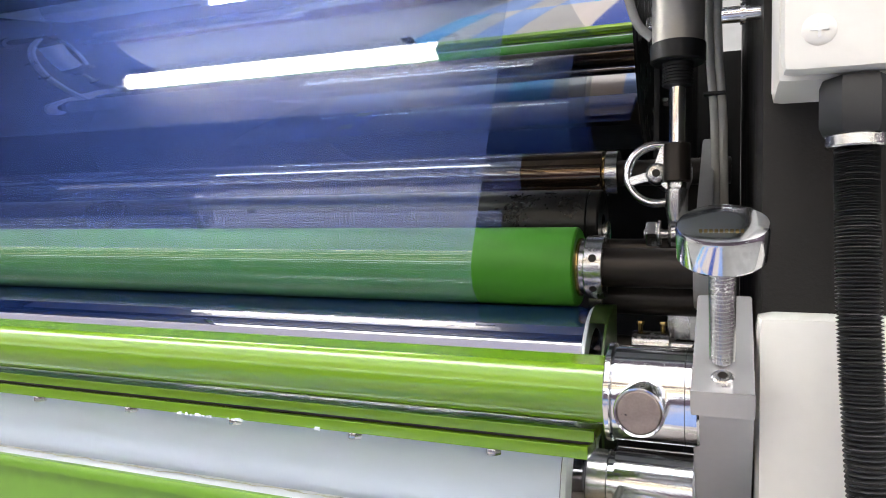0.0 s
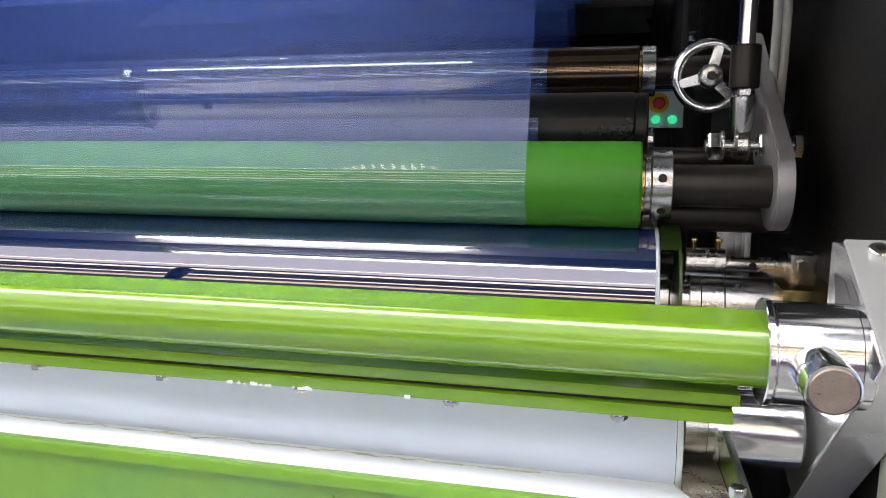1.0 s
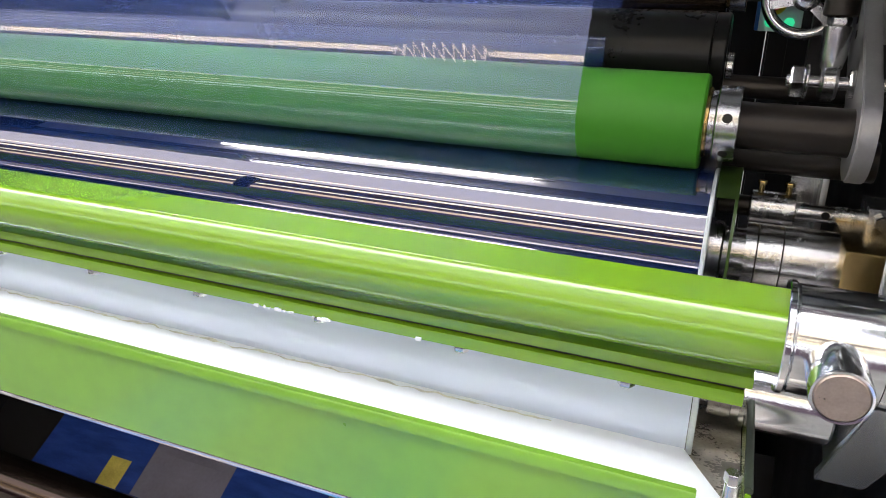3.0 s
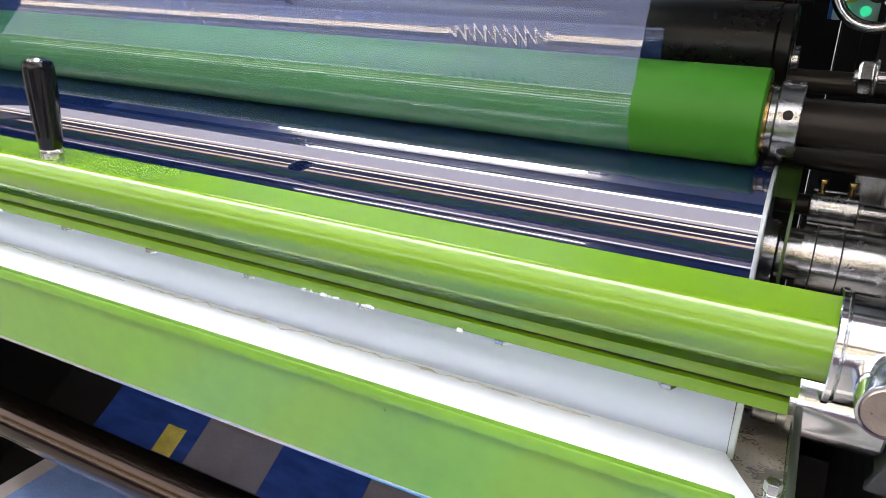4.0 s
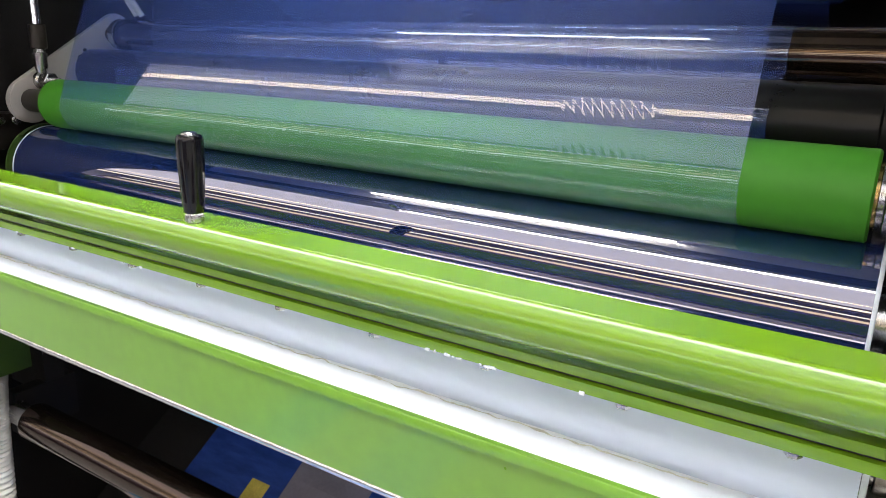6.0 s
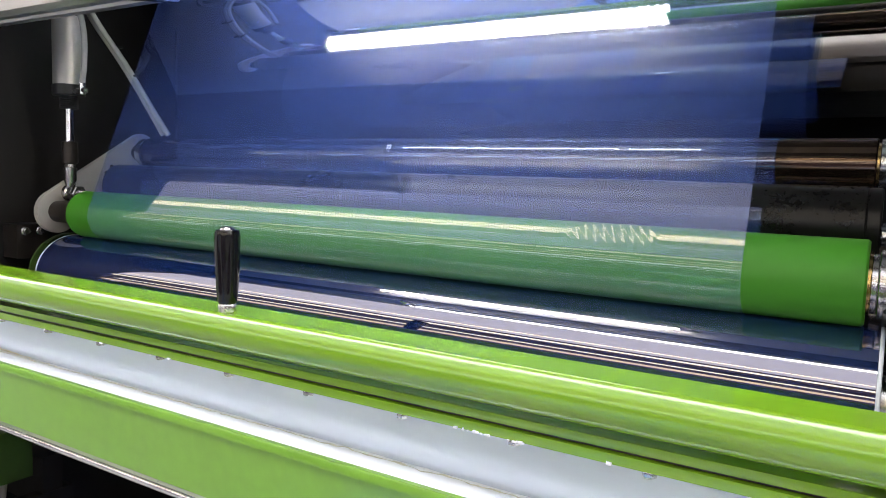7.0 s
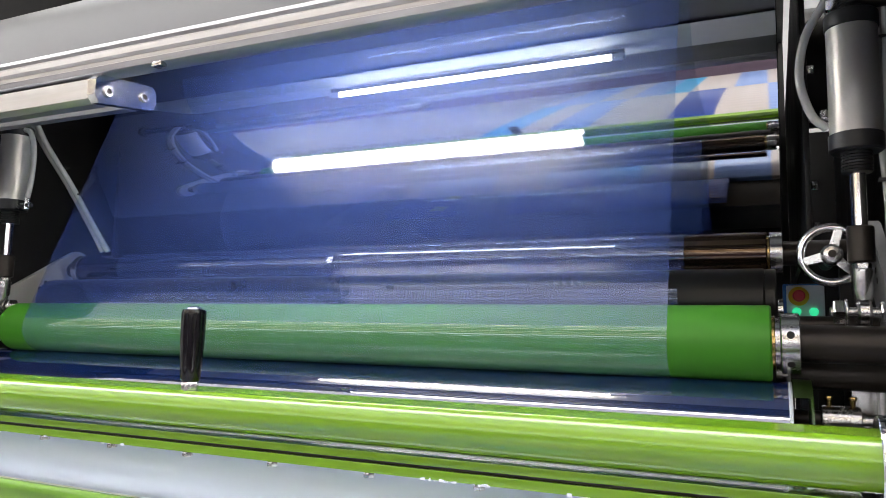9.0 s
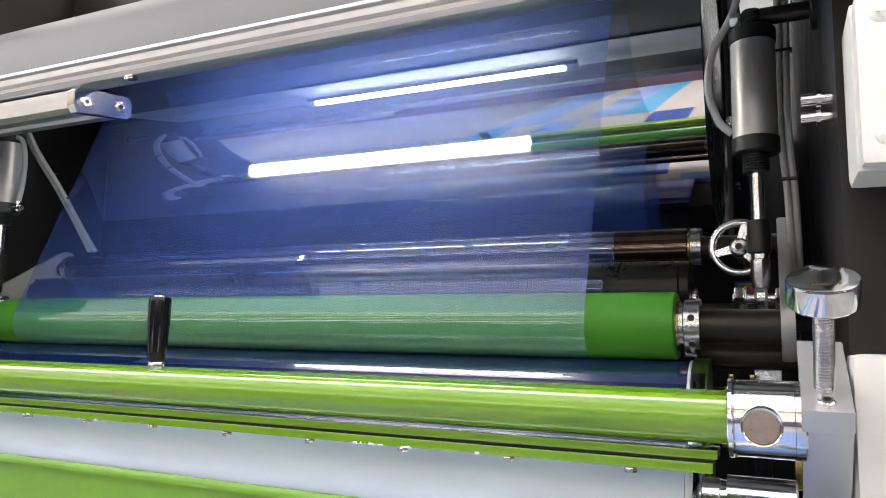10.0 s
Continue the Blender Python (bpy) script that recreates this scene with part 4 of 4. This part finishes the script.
def linear_guide():
    t = thing("guide_rail", "slotted aluminium rail with a milled end plate", "rail", (0, 0, 0))
    part("rail", extruded([(0.436, 1.645), (0.452, 1.651), (0.455, 1.646), (0.470, 1.648), (0.473, 1.655), (0.520, 1.657), (0.524, 1.650), (0.524, 1.633), (0.518, 1.628), (0.50, 1.626), (0.497, 1.631), (0.470, 1.626), (0.467, 1.619), (0.445, 1.615), (0.436, 1.620)], -1.51, -0.822, "X", bevel=0.0006), ALU, t)
    out = [(0.431, 1.622), (0.438, 1.613), (0.522, 1.627), (0.529, 1.634), (0.529, 1.651), (0.522, 1.660), (0.438, 1.650), (0.431, 1.642)]
    part("end_plate", extruded(out, -0.822, -0.808, "X", bevel=0.0008), CHROME, t)
    for y, z in ((0.450, 1.631), (0.507, 1.641)):
        b = part("cap_screw", ring(-0.8082, -0.8052, 0.0075, 0.0036, "X", (0, y, z), seg=24), STEEL, t)
        part("socket", rod(-0.8078, -0.8068, 0.0037, "X", (0, y, z), seg=6), SHAFT, b)


linear_guide()


# ---- below the tray ----
def under_tray():
    plain_roller("lower_guide_roller", "bronze anodised guide roller under the tray", -1.315, -0.05, 0.60, 0.752, 0.035, DARK_BRONZE)
    t = thing("roller_bracket", "black bearing bracket of the lower roller", "bracket")
    part("collar", ring(-1.378, -1.3155, 0.022, 0.012, "X", (0, 0.60, 0.752)), STEEL, t)
    part("arm", block(-1.41, -1.378, 0.60, 0.72, 0.70, 0.79, 0.004), BLACK, t)
    part("arm", block(-1.51, -1.38, 0.66, 0.70, 0.76, 0.86, 0.004), BLACK, t)
    b = thing("pump_box", "green painted steel box below the tray's end, shade put into its colour", "machine box")
    # The darker green stands in for shade on the box's green paint.
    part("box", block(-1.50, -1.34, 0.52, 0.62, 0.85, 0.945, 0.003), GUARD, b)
    h = thing("suction_hose", "grey ribbed suction hose", "hose")
    part("ribbed_tube", pipe([(-1.39, 0.57, 0.85), (-1.385, 0.56, 0.78), (-1.38, 0.55, 0.65), (-1.38, 0.54, 0.4)], lambda q: 0.026 + 0.0022 * math.sin(q * 330), 20, steps=90), HOSE, h)
    r = thing("wiper_rod", "bright steel rod under the tray", "rod")
    part("rod", rod(-1.37, -0.03, 0.006, "X", (0, 0.482, 1.018)), CHROME, r)
    tagged(part("drip_sheet", extruded([(0.22, 0.0), (0.22, 0.01), (1.25, 0.68), (1.25, 0.0)], -1.508, 0.12), BLACK), "black sheet metal under the printed web", "sheet")


under_tray()


# ---- printed web, running lengths ----
LEG, DROP, STEPS = 0.826, 0.042, 16
SLOPE = math.atan2(0.44, 0.70)
LOOP_LENGTH = 2 * (LEG + DROP)
PIECE = LOOP_LENGTH / STEPS
SPEED = LOOP_LENGTH / 2.0


def loop_pose(s):
    """A flat length's pose on its way up the slope and back underneath."""
    s %= LOOP_LENGTH
    if s < LEG:
        a, d = s, 0.0
    elif s < LEG + DROP:
        a, d = LEG, s - LEG
    elif s < 2 * LEG + DROP:
        a, d = 2 * LEG + DROP - s, DROP
    else:
        a, d = 0.0, LOOP_LENGTH - s
    return pose(0, 0.42 + a * math.cos(SLOPE) + d * math.sin(SLOPE), 0.262 + a * math.sin(SLOPE) - d * math.cos(SLOPE), math.degrees(SLOPE), 0, 0)


def web_piece(kind):
    t = thing("printed_film", "length of running film printed in blue and white blocks", "printed film", group="running printed film")
    h = PIECE / 2
    right = 0.108 if kind in (0, 3) else -0.157
    # Sloping lengths get a greyed white, with the shade put into the colour.
    part("sheet", block(-1.24, right, -h, h, -0.0006, 0, 0), PRINT_WHITE if kind in (0, 3) else PRINT_WHITE_SHADED, t)
    blocks = {0: [(-1.2, -0.92, "P"), (-0.74, -0.56, "P"), (-0.56, -0.42, "C"), (-0.2, -0.04, "P")], 1: [(-1.24, -0.985, "B"), (-0.80, -0.6, "B"), (-0.5, -0.157, "B")],
              2: [(-1.24, -0.985, "B"), (-1.07, -1.02, "Y"), (-0.80, -0.6, "B"), (-0.5, -0.157, "B")], 3: [(-1.24, -1.08, "C"), (-0.92, -0.74, "P"), (-0.42, -0.24, "B"), (-0.04, 0.108, "P")]}[kind]
    for i, (x0, x1, c) in enumerate(blocks):
        part("print_block", block(x0, x1, -h, h if c != "Y" else 0.4 * h, 0.0002 + 0.0003 * i, 0.0005 + 0.0003 * i, 0), {"B": PRINT_BLUE, "P": PRINT_PALE, "C": PRINT_CYAN, "Y": PRINT_YELLOW}[c], t)
    return t


FLAT_LEG, FLAT_STEPS = 3.9645, 74
FLAT_LENGTH = 2 * FLAT_LEG + 0.1


def flat_pose(s):
    """A flat length's pose on the low level run out in front and back underneath."""
    s %= FLAT_LENGTH
    if s < FLAT_LEG:
        a, d = s, 0.0
    elif s < FLAT_LEG + 0.05:
        a, d = FLAT_LEG, s - FLAT_LEG
    elif s < 2 * FLAT_LEG + 0.05:
        a, d = 2 * FLAT_LEG + 0.05 - s, 0.05
    else:
        a, d = 0.0, FLAT_LENGTH - s
    return pose(0, -3.135 + a, 0.52 - d)


web_kinds = [web_piece(k) for k in range(4)]
web_pieces = [web_kinds[k + 1] if k < 2 else copy_thing(web_kinds[1 + k % 2], loop_pose(k * PIECE)) for k in range(STEPS)]
flat_kinds = [web_kinds[0 if (k // 15) % 2 == 0 else 3] for k in range(FLAT_STEPS)]
flat_pieces = [ob if ob not in flat_kinds[:k] else copy_thing(ob, flat_pose(k * FLAT_LENGTH / FLAT_STEPS)) for k, ob in enumerate(flat_kinds)]


def spin(ob, y, z, r, way):
    """Turns a roller at the film's speed."""
    step = math.degrees(SPEED / r) / FPS * way
    walk(ob, [(k / FPS, pose(0, y, z, (k * step) % 360)) for k in range(10 * FPS + 1)])


def motions():
    spin(green_roller, GY, GZ, GR, 1)
    spin(blue_roller, BY, BZ, BR, -1)
    spin(ink_roller, WY, WZ, WR, 1)
    spin(drum, DY, DZ, DR, 1)
    spin(idler, IY, IZ, IR, -1)
    spin(black_roller, KY, KZ, KR, 1)
    for i, ob in enumerate(web_pieces):
        walk(ob, [(k / FPS, loop_pose(i * PIECE + SPEED * k / FPS)) for k in range(10 * FPS + 1)])
    for i, ob in enumerate(flat_pieces):
        walk(ob, [(k / FPS, flat_pose(i * FLAT_LENGTH / FLAT_STEPS + SPEED * k / FPS)) for k in range(10 * FPS + 1)])


motions()
